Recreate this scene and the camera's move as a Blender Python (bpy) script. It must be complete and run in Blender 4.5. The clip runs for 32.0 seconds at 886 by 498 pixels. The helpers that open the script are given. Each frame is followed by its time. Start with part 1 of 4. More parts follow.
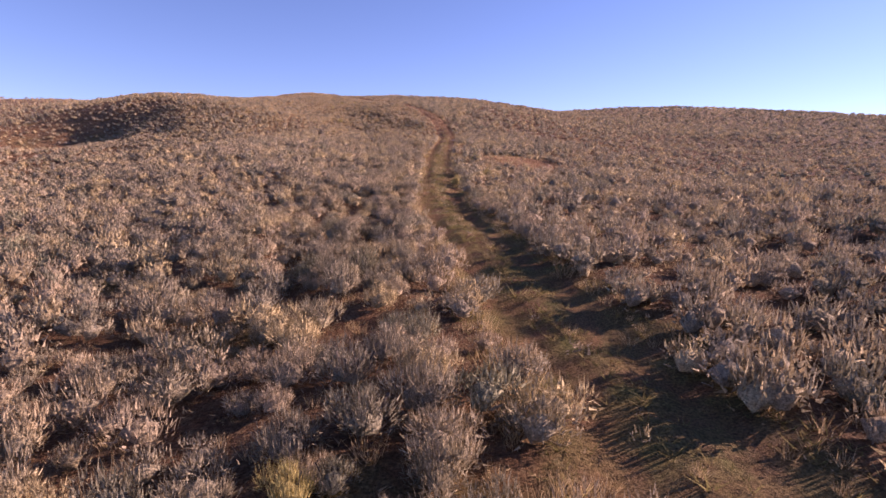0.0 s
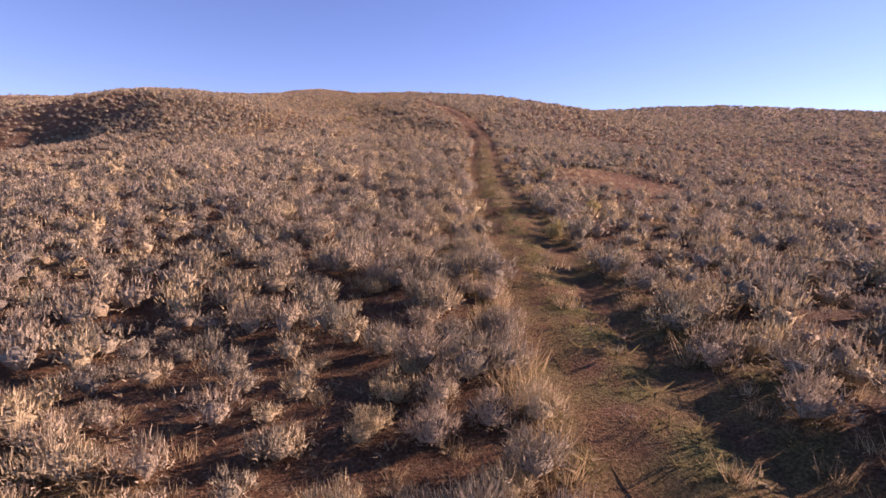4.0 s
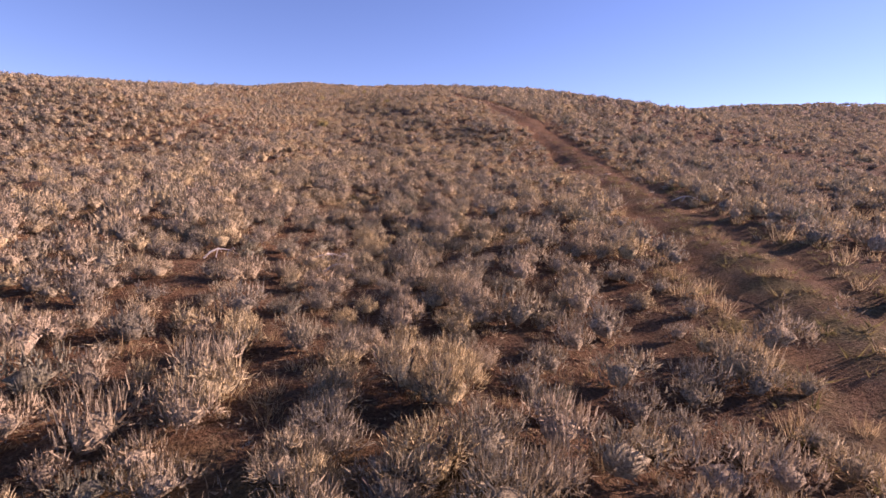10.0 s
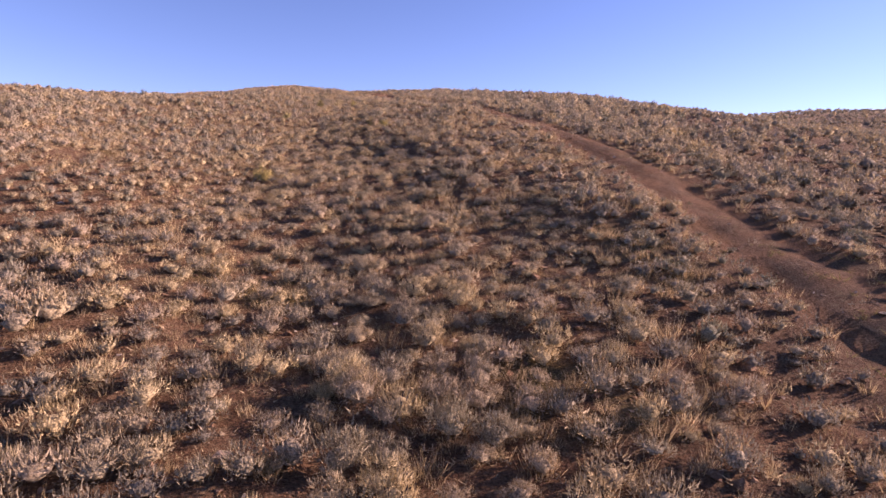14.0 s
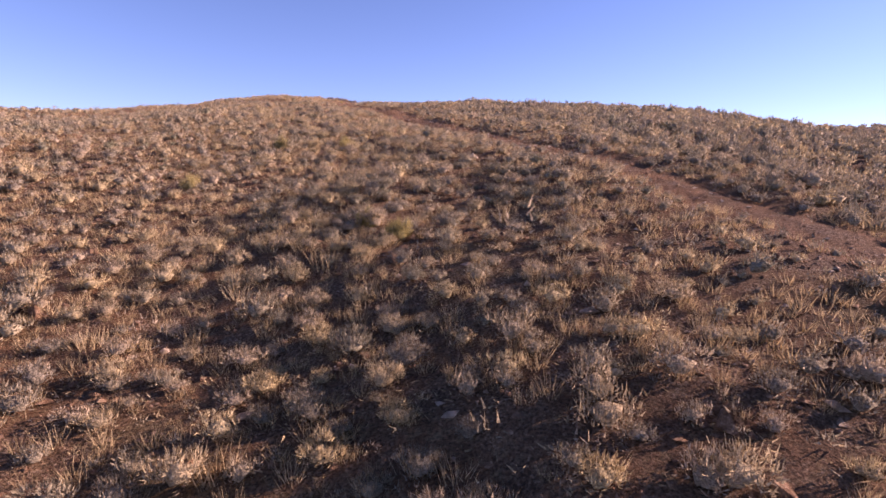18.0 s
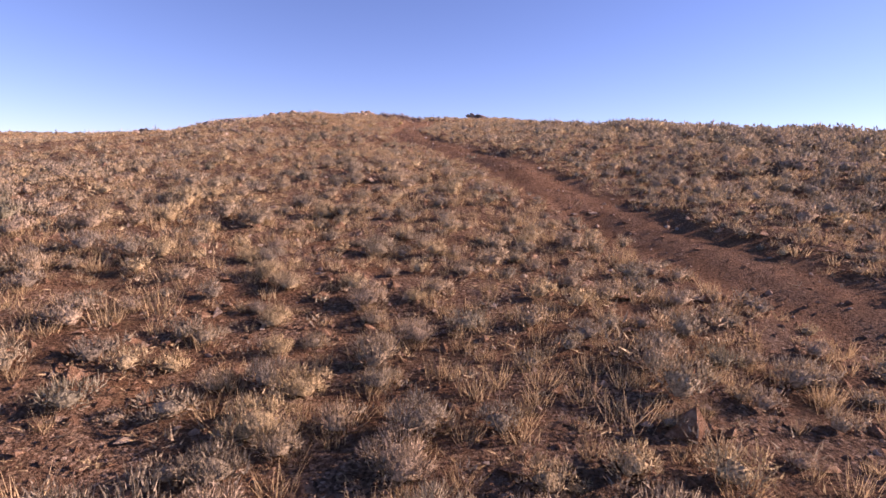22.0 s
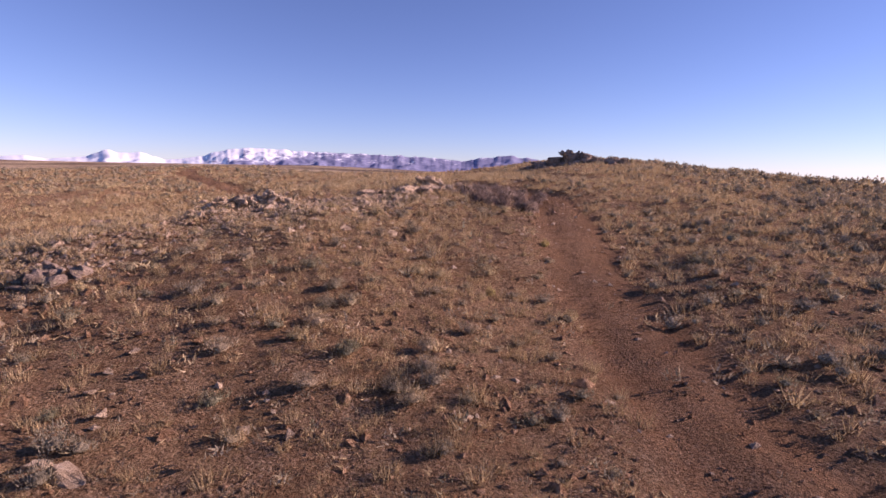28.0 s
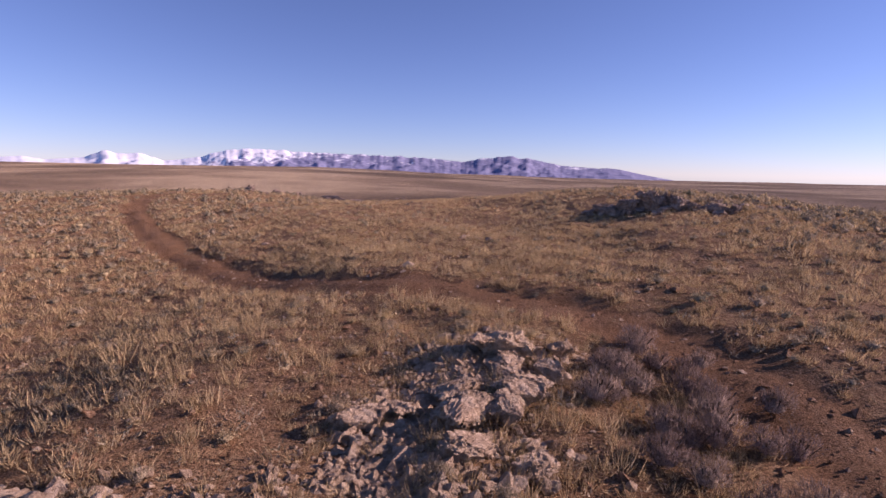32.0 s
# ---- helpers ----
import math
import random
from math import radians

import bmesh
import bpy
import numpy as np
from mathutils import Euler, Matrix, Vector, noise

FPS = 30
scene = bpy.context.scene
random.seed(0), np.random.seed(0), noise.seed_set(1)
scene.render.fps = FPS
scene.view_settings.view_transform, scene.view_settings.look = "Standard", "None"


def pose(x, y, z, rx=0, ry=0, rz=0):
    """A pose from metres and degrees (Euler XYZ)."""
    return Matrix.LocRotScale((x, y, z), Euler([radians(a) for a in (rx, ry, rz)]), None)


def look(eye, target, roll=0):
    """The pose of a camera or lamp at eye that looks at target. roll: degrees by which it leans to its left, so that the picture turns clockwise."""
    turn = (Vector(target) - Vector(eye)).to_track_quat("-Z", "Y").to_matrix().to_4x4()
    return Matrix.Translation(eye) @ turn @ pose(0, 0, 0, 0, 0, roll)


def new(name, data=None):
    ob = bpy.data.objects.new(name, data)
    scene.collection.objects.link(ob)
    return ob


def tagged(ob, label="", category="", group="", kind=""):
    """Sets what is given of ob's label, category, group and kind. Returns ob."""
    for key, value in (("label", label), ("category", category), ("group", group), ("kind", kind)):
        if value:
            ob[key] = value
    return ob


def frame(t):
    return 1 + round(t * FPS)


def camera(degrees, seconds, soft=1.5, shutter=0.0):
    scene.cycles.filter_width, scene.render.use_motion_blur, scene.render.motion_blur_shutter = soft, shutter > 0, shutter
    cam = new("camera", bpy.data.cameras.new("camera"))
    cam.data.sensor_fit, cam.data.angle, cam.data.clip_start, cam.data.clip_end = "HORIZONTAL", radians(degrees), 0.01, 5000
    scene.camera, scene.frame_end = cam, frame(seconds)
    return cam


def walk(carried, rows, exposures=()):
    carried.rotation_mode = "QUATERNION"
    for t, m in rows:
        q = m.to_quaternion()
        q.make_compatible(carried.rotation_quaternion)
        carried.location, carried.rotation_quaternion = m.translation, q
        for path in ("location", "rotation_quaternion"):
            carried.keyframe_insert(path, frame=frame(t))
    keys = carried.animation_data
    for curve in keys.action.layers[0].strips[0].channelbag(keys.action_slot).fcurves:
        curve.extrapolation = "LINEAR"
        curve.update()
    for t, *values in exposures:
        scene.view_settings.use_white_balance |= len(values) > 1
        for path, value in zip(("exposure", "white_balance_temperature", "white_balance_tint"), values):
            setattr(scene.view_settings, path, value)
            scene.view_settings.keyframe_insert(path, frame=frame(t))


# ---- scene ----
# ---------------------------------------------------------------- camera
cam = camera(78.0, 32.0, soft=1.5)
# seconds, x, y, z, yaw (to the left), pitch, roll
PATH = [
    (0.0, 0.000, 0.000, 0.000, 0.21, -8.34, 0.40),
    (0.5, -0.323, 1.446, -0.019, 0.45, -8.30, 0.43),
    (1.0, -0.636, 2.933, -0.025, 0.59, -8.26, 0.52),
    (1.5, -0.966, 4.507, -0.024, 0.71, -8.26, 0.62),
    (2.0, -1.285, 6.206, 0.082, 0.90, -8.26, 0.70),
    (2.5, -1.606, 8.074, 0.319, 1.04, -8.28, 0.75),
    (3.0, -1.890, 10.147, 0.544, 1.25, -8.26, 0.78),
    (3.5, -2.147, 12.489, 0.781, 1.36, -8.25, 0.75),
    (5.5, -2.186, 22.639, 1.587, 2.30, -8.32, 0.66),
    (6.0, -2.507, 25.111, 1.778, 2.36, -8.31, 0.66),
    (6.5, -2.860, 27.673, 1.971, 2.42, -8.28, 0.67),
    (7.0, -3.234, 30.354, 2.130, 2.48, -8.23, 0.66),
    (7.5, -3.641, 33.170, 2.251, 2.51, -8.17, 0.66),
    (8.0, -4.045, 36.128, 2.337, 2.58, -8.08, 0.64),
    (8.5, -4.394, 39.063, 2.495, 2.69, -8.02, 0.64),
    (9.0, -4.726, 41.939, 2.963, 2.83, -8.04, 0.66),
    (9.5, -5.081, 44.730, 3.485, 2.95, -8.09, 0.70),
    (10.0, -5.422, 47.401, 4.013, 3.06, -8.13, 0.74),
    (10.5, -5.793, 50.068, 4.546, 3.13, -8.19, 0.77),
    (11.0, -6.093, 52.683, 5.034, 3.25, -8.26, 0.80),
    (11.5, -6.408, 55.191, 5.499, 3.29, -8.31, 0.81),
    (12.0, -6.725, 57.601, 5.921, 3.35, -8.32, 0.81),
    (12.5, -7.036, 59.940, 6.342, 3.43, -8.30, 0.78),
    (13.0, -7.383, 62.244, 6.784, 3.43, -8.30, 0.78),
    (13.5, -7.714, 64.585, 7.272, 3.46, -8.34, 0.74),
    (15.5, -8.913, 74.006, 9.054, 4.02, -8.25, 0.60),
    (16.0, -9.278, 76.572, 9.536, 4.09, -8.24, 0.57),
    (16.5, -9.726, 79.199, 10.025, 4.23, -8.22, 0.59),
    (17.0, -10.232, 81.905, 10.523, 4.27, -8.20, 0.59),
    (17.5, -10.829, 84.699, 11.053, 4.54, -8.21, 0.60),
    (18.0, -11.538, 87.517, 11.577, 5.37, -8.24, 0.66),
    (18.5, -12.259, 90.414, 12.099, 6.44, -8.26, 0.73),
    (19.0, -13.017, 93.395, 12.642, 7.44, -8.30, 0.80),
    (19.5, -13.830, 96.276, 13.186, 8.54, -8.34, 0.89),
    (20.0, -14.652, 99.158, 13.694, 8.92, -8.34, 0.85),
    (20.5, -15.522, 101.996, 14.165, 9.04, -8.33, 0.82),
    (21.0, -16.427, 104.835, 14.681, 9.38, -8.31, 0.82),
    (21.5, -17.406, 107.592, 15.210, 10.23, -8.29, 0.87),
    (22.0, -18.329, 110.193, 15.731, 10.73, -8.32, 0.95),
    (22.5, -19.287, 112.712, 16.275, 11.12, -8.37, 1.01),
    (23.0, -20.242, 115.078, 16.765, 11.29, -8.43, 1.00),
    (23.5, -21.223, 117.400, 17.191, 11.60, -8.38, 0.99),
    (24.0, -22.287, 119.594, 17.618, 11.70, -8.35, 0.98),
    (24.5, -23.278, 121.688, 18.026, 11.82, -8.32, 1.01),
    (25.0, -24.219, 123.718, 18.460, 11.96, -8.30, 1.05),
    (25.5, -25.096, 125.627, 18.905, 11.98, -8.27, 1.06),
    (26.0, -25.949, 127.496, 19.321, 11.93, -8.24, 1.11),
    (26.5, -26.717, 129.296, 19.718, 11.97, -8.19, 1.13),
    (28.5, -29.366, 136.357, 21.335, 12.03, -8.19, 1.00),
    (29.0, -29.932, 138.013, 21.661, 12.01, -8.16, 0.98),
    (29.5, -30.500, 139.620, 22.001, 11.98, -8.17, 0.99),
    (30.0, -31.061, 141.241, 22.364, 11.99, -8.18, 1.00),
    (30.5, -31.604, 142.782, 22.698, 11.99, -8.18, 1.00),
    (31.0, -32.188, 144.426, 23.044, 12.01, -8.17, 1.01),
    (31.5, -32.767, 146.083, 23.370, 12.00, -8.17, 1.00),
    (32.0, -33.340, 147.675, 23.688, 11.98, -8.16, 1.02),
]


def aimed(x, y, z, yaw, pitch, roll):
    a, b = radians(yaw), radians(pitch)
    return look((x, y, z), (x - math.sin(a) * math.cos(b), y + math.cos(a) * math.cos(b), z + math.sin(b)), roll)


# seconds, stops, kelvin, tint: the picture darkens as the bright plain comes into view
EXPOSURES = [(0, 1.18, 6430, 50), (6, 1.18, 6430, 50), (10, 1.14, 6400, 49), (13, 1.19, 6400, 49), (17, 1.24, 6420, 50), (20, 1.24, 6420, 49), (23, 1.06, 6430, 49), (26, 0.85, 6400, 49), (29, 0.62, 6200, 49), (32, 0.55, 6180, 49)]
walk(cam, [(t, aimed(x, y, z, a, b, c)) for t, x, y, z, a, b, c in PATH], EXPOSURES)

# ---------------------------------------------------------------- sky and sun
SUN_AZ, SUN_EL = radians(73), radians(21)  # from ahead (+y) towards the right (+x)
world = bpy.data.worlds.new("sky")
scene.world = world
world.use_nodes = True
wn, wl = world.node_tree.nodes, world.node_tree.links
sky = wn.new("ShaderNodeTexSky")
sky.sky_type, sky.sun_disc = "NISHITA", False
sky.sun_elevation, sky.sun_rotation = SUN_EL, SUN_AZ
sky.altitude, sky.air_density, sky.dust_density, sky.ozone_density = 2200, 1.0, 0.15, 4.0
wl.new(sky.outputs[0], wn["Background"].inputs[0])
wn["Background"].inputs[1].default_value = 0.081
sun = new("sun", bpy.data.lights.new("sun", "SUN"))
sun.data.energy, sun.data.angle, sun.data.color = 5.0, radians(0.6), (1.0, 0.82, 0.61)
sun_way = Vector((math.sin(SUN_AZ) * math.cos(SUN_EL), math.cos(SUN_AZ) * math.cos(SUN_EL), math.sin(SUN_EL)))
sun.matrix_world = look(tuple(sun_way * 60), (0, 0, 0))

# ---------------------------------------------------------------- the lie of the land
# Heights of the hillside: a row for each distance up the hill, a column for each offset across it.
ACROSS = np.array([-150, -105, -72, -50, -34, -22, -12, -4, 5, 14, 24, 36, 52, 76, 110, 160.0])
FOOT = [
    (-32, -14.3, -12.6, -11.2, -10.0, -8.9, -8.1, -7.3, -6.7, -6.1, -5.4, -4.8, -4.0, -3.2, -1.9, -0.2, 2.3),
    (0, -9.1, -8.3, -7.7, -7.1, -6.4, -5.6, -4.7, -3.8, -3.4, -3.3, -3.0, -2.5, -1.9, -0.9, 0.6, 2.9),
    (26, -5.0, -4.8, -4.7, -4.6, -4.3, -3.5, -2.6, -1.7, -1.2, -1.4, -1.4, -1.2, -0.8, 0.0, 1.3, 3.4),
    (46, -2.0, -1.9, -1.9, -2.1, -2.2, -1.8, 0.4, 1.2, 0.8, 0.8, -0.2, -0.1, 0.1, 0.8, 2.0, 3.9),
    (62, 0.1, 0.4, 0.6, 0.7, 0.7, 1.0, 2.2, 2.9, 2.6, 2.9, 2.7, 1.4, 1.2, 1.6, 2.7, 4.4),
]
SLOPE = [
    (76, 2.0, 2.5, 3.1, 3.8, 4.4, 4.7, 5.2, 4.9, 4.5, 4.6, 4.5, 3.5, 2.6, 2.6, 3.6, 4.9),
    (86, 3.4, 4.1, 4.9, 6.1, 8.2, 8.7, 8.7, 7.7, 6.5, 7.2, 6.5, 5.5, 3.7, 3.8, 4.5, 5.5),
    (96, 5.0, 6.0, 7.0, 8.1, 11.4, 11.7, 10.8, 9.4, 8.9, 9.8, 9.0, 7.9, 5.7, 5.7, 5.5, 6.4),
    (108, 7.2, 8.4, 9.7, 11.2, 12.9, 12.5, 12.8, 12.4, 11.9, 12.3, 11.7, 11.1, 8.2, 7.0, 7.1, 7.8),
]
SUMMIT = [
    (122, 9.9, 11.5, 12.7, 13.9, 15.7, 14.8, 14.0, 15.0, 14.8, 14.5, 14.5, 13.3, 10.8, 9.0, 9.1, 9.9),
    (136, 12.4, 14.5, 15.5, 15.6, 15.9, 16.5, 16.7, 17.1, 17.0, 17.0, 16.7, 16.2, 14.1, 11.6, 11.6, 12.2),
    (150, 14.4, 16.9, 17.7, 16.8, 17.3, 17.8, 18.4, 19.6, 18.9, 18.7, 18.5, 18.1, 16.2, 14.0, 14.7, 14.3),
    (164, 15.8, 17.9, 18.5, 18.8, 18.7, 18.9, 18.4, 19.9, 20.4, 20.3, 19.5, 19.2, 17.1, 16.4, 17.6, 15.7),
]
PLATEAU = [
    (180, 16.6, 18.3, 19.2, 19.7, 19.7, 19.7, 19.9, 20.2, 20.4, 21.7, 20.9, 20.1, 17.7, 17.9, 19.8, 16.4),
    (206, 17.0, 18.3, 19.3, 19.9, 20.6, 20.6, 19.9, 20.2, 20.8, 21.8, 21.7, 20.4, 19.2, 18.7, 19.3, 18.0),
    (245, 14.5, 15.5, 16, 16.3, 16.5, 16.8, 17, 17, 17, 17, 17, 16.8, 16.6, 16.5, 16.5, 16.5),
    (320, 11, 11, 11.5, 11.5, 12, 12, 12, 12, 12, 12, 12, 12, 12, 12, 12.5, 13),
]
NET = np.array(FOOT + SLOPE + SUMMIT + PLATEAU, float)
ALONG, HEIGHTS = NET[:, 0], NET[:, 1:]


def middle(y):
    """The line up the hill from which offsets across it are counted."""
    return np.where(y < 0, 0.0, -0.225 * np.minimum(y, 300))


def bends(knots):
    n, h = len(knots), np.diff(knots)
    a, b = np.zeros((n, n)), np.zeros((n, n))
    a[0, 0] = a[-1, -1] = 1
    for i in range(1, n - 1):
        a[i, i - 1 : i + 2] = h[i - 1], 2 * (h[i - 1] + h[i]), h[i]
        b[i, i - 1 : i + 2] = 6 / h[i - 1], -6 / h[i - 1] - 6 / h[i], 6 / h[i]
    return np.linalg.solve(a, b)


BEND_U, BEND_V = bends(ACROSS), bends(ALONG)


def weights(knots, bend, x):
    x = np.clip(x, knots[0], knots[-1])
    i = np.clip(np.searchsorted(knots, x) - 1, 0, len(knots) - 2)
    h = knots[i + 1] - knots[i]
    a = (knots[i + 1] - x) / h
    b, e = 1 - a, np.eye(len(knots))
    return a[:, None] * e[i] + b[:, None] * e[i + 1] + ((a**3 - a) * h * h / 6)[:, None] * bend[i] + ((b**3 - b) * h * h / 6)[:, None] * bend[i + 1]


def smooth(a, b, x):
    t = np.clip((x - a) / (b - a), 0, 1)
    return t * t * (3 - 2 * t)


def lumps(x, y, size, seed):
    """Cheap smooth noise, about -1 to 1, from turned sine waves."""
    r, z = random.Random(seed), 0.0
    for _ in range(7):
        a, k, p = r.uniform(0, 6.28), r.uniform(0.6, 1.7) / size, r.uniform(0, 6.28)
        z = z + np.sin((x * math.cos(a) + y * math.sin(a)) * k * 6.28 + p)
    return z / 3.6


def hill(x, y):
    u = x - middle(y)
    wu, wv = weights(ACROSS, BEND_U, u), weights(ALONG, BEND_V, y)
    z = np.einsum("ni,ij,nj->n", wv, HEIGHTS, wu)
    z = z - 3.5 * np.exp(-(((x + 55) / 11) ** 2) - ((y - 81) / 9) ** 2)  # a shaded hollow below the left shoulder
    away = np.maximum(np.maximum(ACROSS[0] - u, u - ACROSS[-1]), np.maximum(ALONG[0] - y, y - ALONG[-1]))
    far = np.hypot(x, y - 100)
    bearing = np.degrees(np.arctan2(x + 34, y - 150))
    swell = smooth(8, -30, bearing) * smooth(-150, -80, bearing)  # the plain climbs towards the mountains
    plain = np.interp(far, [0, 150, 300, 600, 1500, 4600], [9, 9, 11, 12, 8, -22]) + swell * np.interp(far, [250, 450, 900, 1500, 4600], [0, 4, 11, 18, 24])
    plain = plain + 2.0 * lumps(x, y, 420, 5) * smooth(250, 500, far) * smooth(4000, 1500, far) + 0.9 * lumps(x, y, 130, 6) * smooth(250, 350, far) * smooth(1500, 900, far)
    return z + (plain - z) * smooth(0, 120, away)


# The two-track: its middle line, bottom to top and away over the flat.
TRACK = np.array([(2.9, -14), (2.8, -4), (2.7, 4.9), (2.5, 7), (2.1, 9), (1.75, 11.4), (1.1, 15), (0.2, 20.5), (-0.3, 26), (-0.4, 30.5), (-0.5, 35), (-0.55, 40), (-0.6, 46), (-0.5, 53.5), (-0.1, 61), (0.2, 68),
    (0.1, 74), (-0.2, 79), (-0.6, 83), (-1.2, 87.5), (-2.2, 91), (-3.3, 95), (-5, 100), (-7.5, 105.5), (-9.5, 109.5), (-12.1, 115), (-14.8, 119.7), (-17.7, 125), (-19.7, 129.2), (-21.8, 132.9), (-24, 136), (-25.8, 139.3),
    (-27, 143), (-27.9, 147.5), (-28.3, 152), (-28.7, 155.5), (-29.5, 158.5), (-30.7, 160.3), (-33, 162), (-36.2, 162.8), (-40.2, 164.2), (-43.4, 166.1), (-49.7, 170.7), (-56.2, 175.2), (-61.9, 180.3), (-68.7, 187.5), (-72.5, 193), (-75, 199.0)])  # fmt: skip


def spaced(line, step):
    """Points evenly along a softened line."""
    for _ in range(3):
        q = np.empty((2 * len(line) - 2, 2))
        q[0::2], q[1::2] = 0.75 * line[:-1] + 0.25 * line[1:], 0.25 * line[:-1] + 0.75 * line[1:]
        line = np.vstack([line[:1], q, line[-1:]])
    d = np.r_[0, np.cumsum(np.hypot(*np.diff(line, axis=0).T))]
    s = np.arange(0, d[-1], step)
    return np.stack([np.interp(s, d, line[:, 0]), np.interp(s, d, line[:, 1])], 1)


CROSS = [(-150, 178), (-110, 184), (-84, 188.5), (-75, 196), (-68, 203), (-58, 209), (-45, 213), (-25, 214)]  # a pale track across the flat
ROAD = np.vstack([spaced(TRACK, 0.5), spaced(np.array(CROSS, float), 0.5)])


def off_line(x, y, line):
    """Distance from a line of points, and its index there."""
    best, at = np.full(len(x), 1e9), np.zeros(len(x), int)
    for i in range(0, len(x), 20000):
        d = np.hypot(x[i : i + 20000, None] - line[None, :, 0], y[i : i + 20000, None] - line[None, :, 1])
        at[i : i + 20000] = d.argmin(1)
        best[i : i + 20000] = d.min(1)
    return best, at


def ruts(d, y):
    """How deep the wheels have cut, by distance from the track's middle."""
    half = np.interp(y, [50, 62, 98.15, 115.4], [0.8, 0.98, 0.98, 0.85])
    return 0.13 * np.exp(-(((d - half) / 0.3) ** 2)) + 0.04 * np.exp(-((d / 1.7) ** 4))


def ground_z(x, y):
    x, y = np.atleast_1d(np.asarray(x, float)), np.atleast_1d(np.asarray(y, float))
    z = hill(x, y)
    near = (np.abs(x - middle(y)) < 90) & (y < 290) & (y > -30)
    z = z + near * (0.07 * lumps(x, y, 3.1, 1) + 0.14 * lumps(x, y, 9.0, 2) + 0.025 * lumps(x, y, 1.1, 3))
    k = np.where(near)[0]
    d, _ = off_line(x[k], y[k], ROAD[::2])
    z[k] -= ruts(d, y[k])
    return z


FLIGHT = spaced(np.array([(0, -3), (-1.3, 6), (-2.2, 12), (-2.2, 23), (-3.2, 30), (-4.7, 42), (-6.1, 53), (-7.7, 64), (-8.9, 74), (-10.02, 81.13), (-13.04, 93.55), (-16.37, 105.05), (-20.28, 115.4), (-24.19, 123.45), (-26.72, 129.2), (-29.37, 136.1), (-31.09, 140.7), (-33.39, 147.6), (-36.61, 161.4), (-40.06, 172.9)], float), 1.0)  # fmt: skip


# ---------------------------------------------------------------- materials
def material(name, build):
    m = bpy.data.materials.new(name)
    m.use_nodes = True
    n, l = m.node_tree.nodes, m.node_tree.links
    build(n, l, n["Principled BSDF"])
    return m


def attr(n, name):
    a = n.new("ShaderNodeAttribute")
    a.attribute_name = name
    return a.outputs["Fac"]


def noise_tex(n, l, scale, detail=3.0, where=None, rough=0.55):
    t = n.new("ShaderNodeTexNoise")
    t.inputs["Scale"].default_value, t.inputs["Detail"].default_value, t.inputs["Roughness"].default_value = scale, detail, rough
    if where:
        l.new(where, t.inputs["Vector"])
    return t.outputs["Fac"]


def ramp(n, l, fac, stops):
    r = n.new("ShaderNodeValToRGB")
    e = r.color_ramp.elements
    while len(e) < len(stops):
        e.new(0.5)
    for i, (p, c) in enumerate(stops):
        e[i].position, e[i].color = p, (*c, 1)
    l.new(fac, r.inputs[0])
    return r.outputs[0]


def mixed(n, l, fac, a, b, how="MIX"):
    m = n.new("ShaderNodeMix")
    m.data_type, m.blend_type = "RGBA", how
    for socket, value in ((m.inputs[0], fac), (m.inputs[6], a), (m.inputs[7], b)):
        if isinstance(value, (int, float)):
            socket.default_value = value
        elif isinstance(value, tuple):
            socket.default_value = (*value, 1)
        else:
            l.new(value, socket)
    return m.outputs[2]


def sums(n, l, op, a, b=0.0, clamp=False):
    m = n.new("ShaderNodeMath")
    m.operation, m.use_clamp = op, clamp
    for socket, value in ((m.inputs[0], a), (m.inputs[1], b)):
        if isinstance(value, (int, float)):
            socket.default_value = value
        else:
            l.new(value, socket)
    return m.outputs[0]


def bumped(n, l, bsdf, height, strength, distance=0.02):
    b = n.new("ShaderNodeBump")
    b.inputs["Strength"].default_value, b.inputs["Distance"].default_value = strength, distance
    l.new(height, b.inputs["Height"])
    l.new(b.outputs[0], bsdf.inputs["Normal"])


def place(n):
    return n.new("ShaderNodeNewGeometry").outputs["Position"]


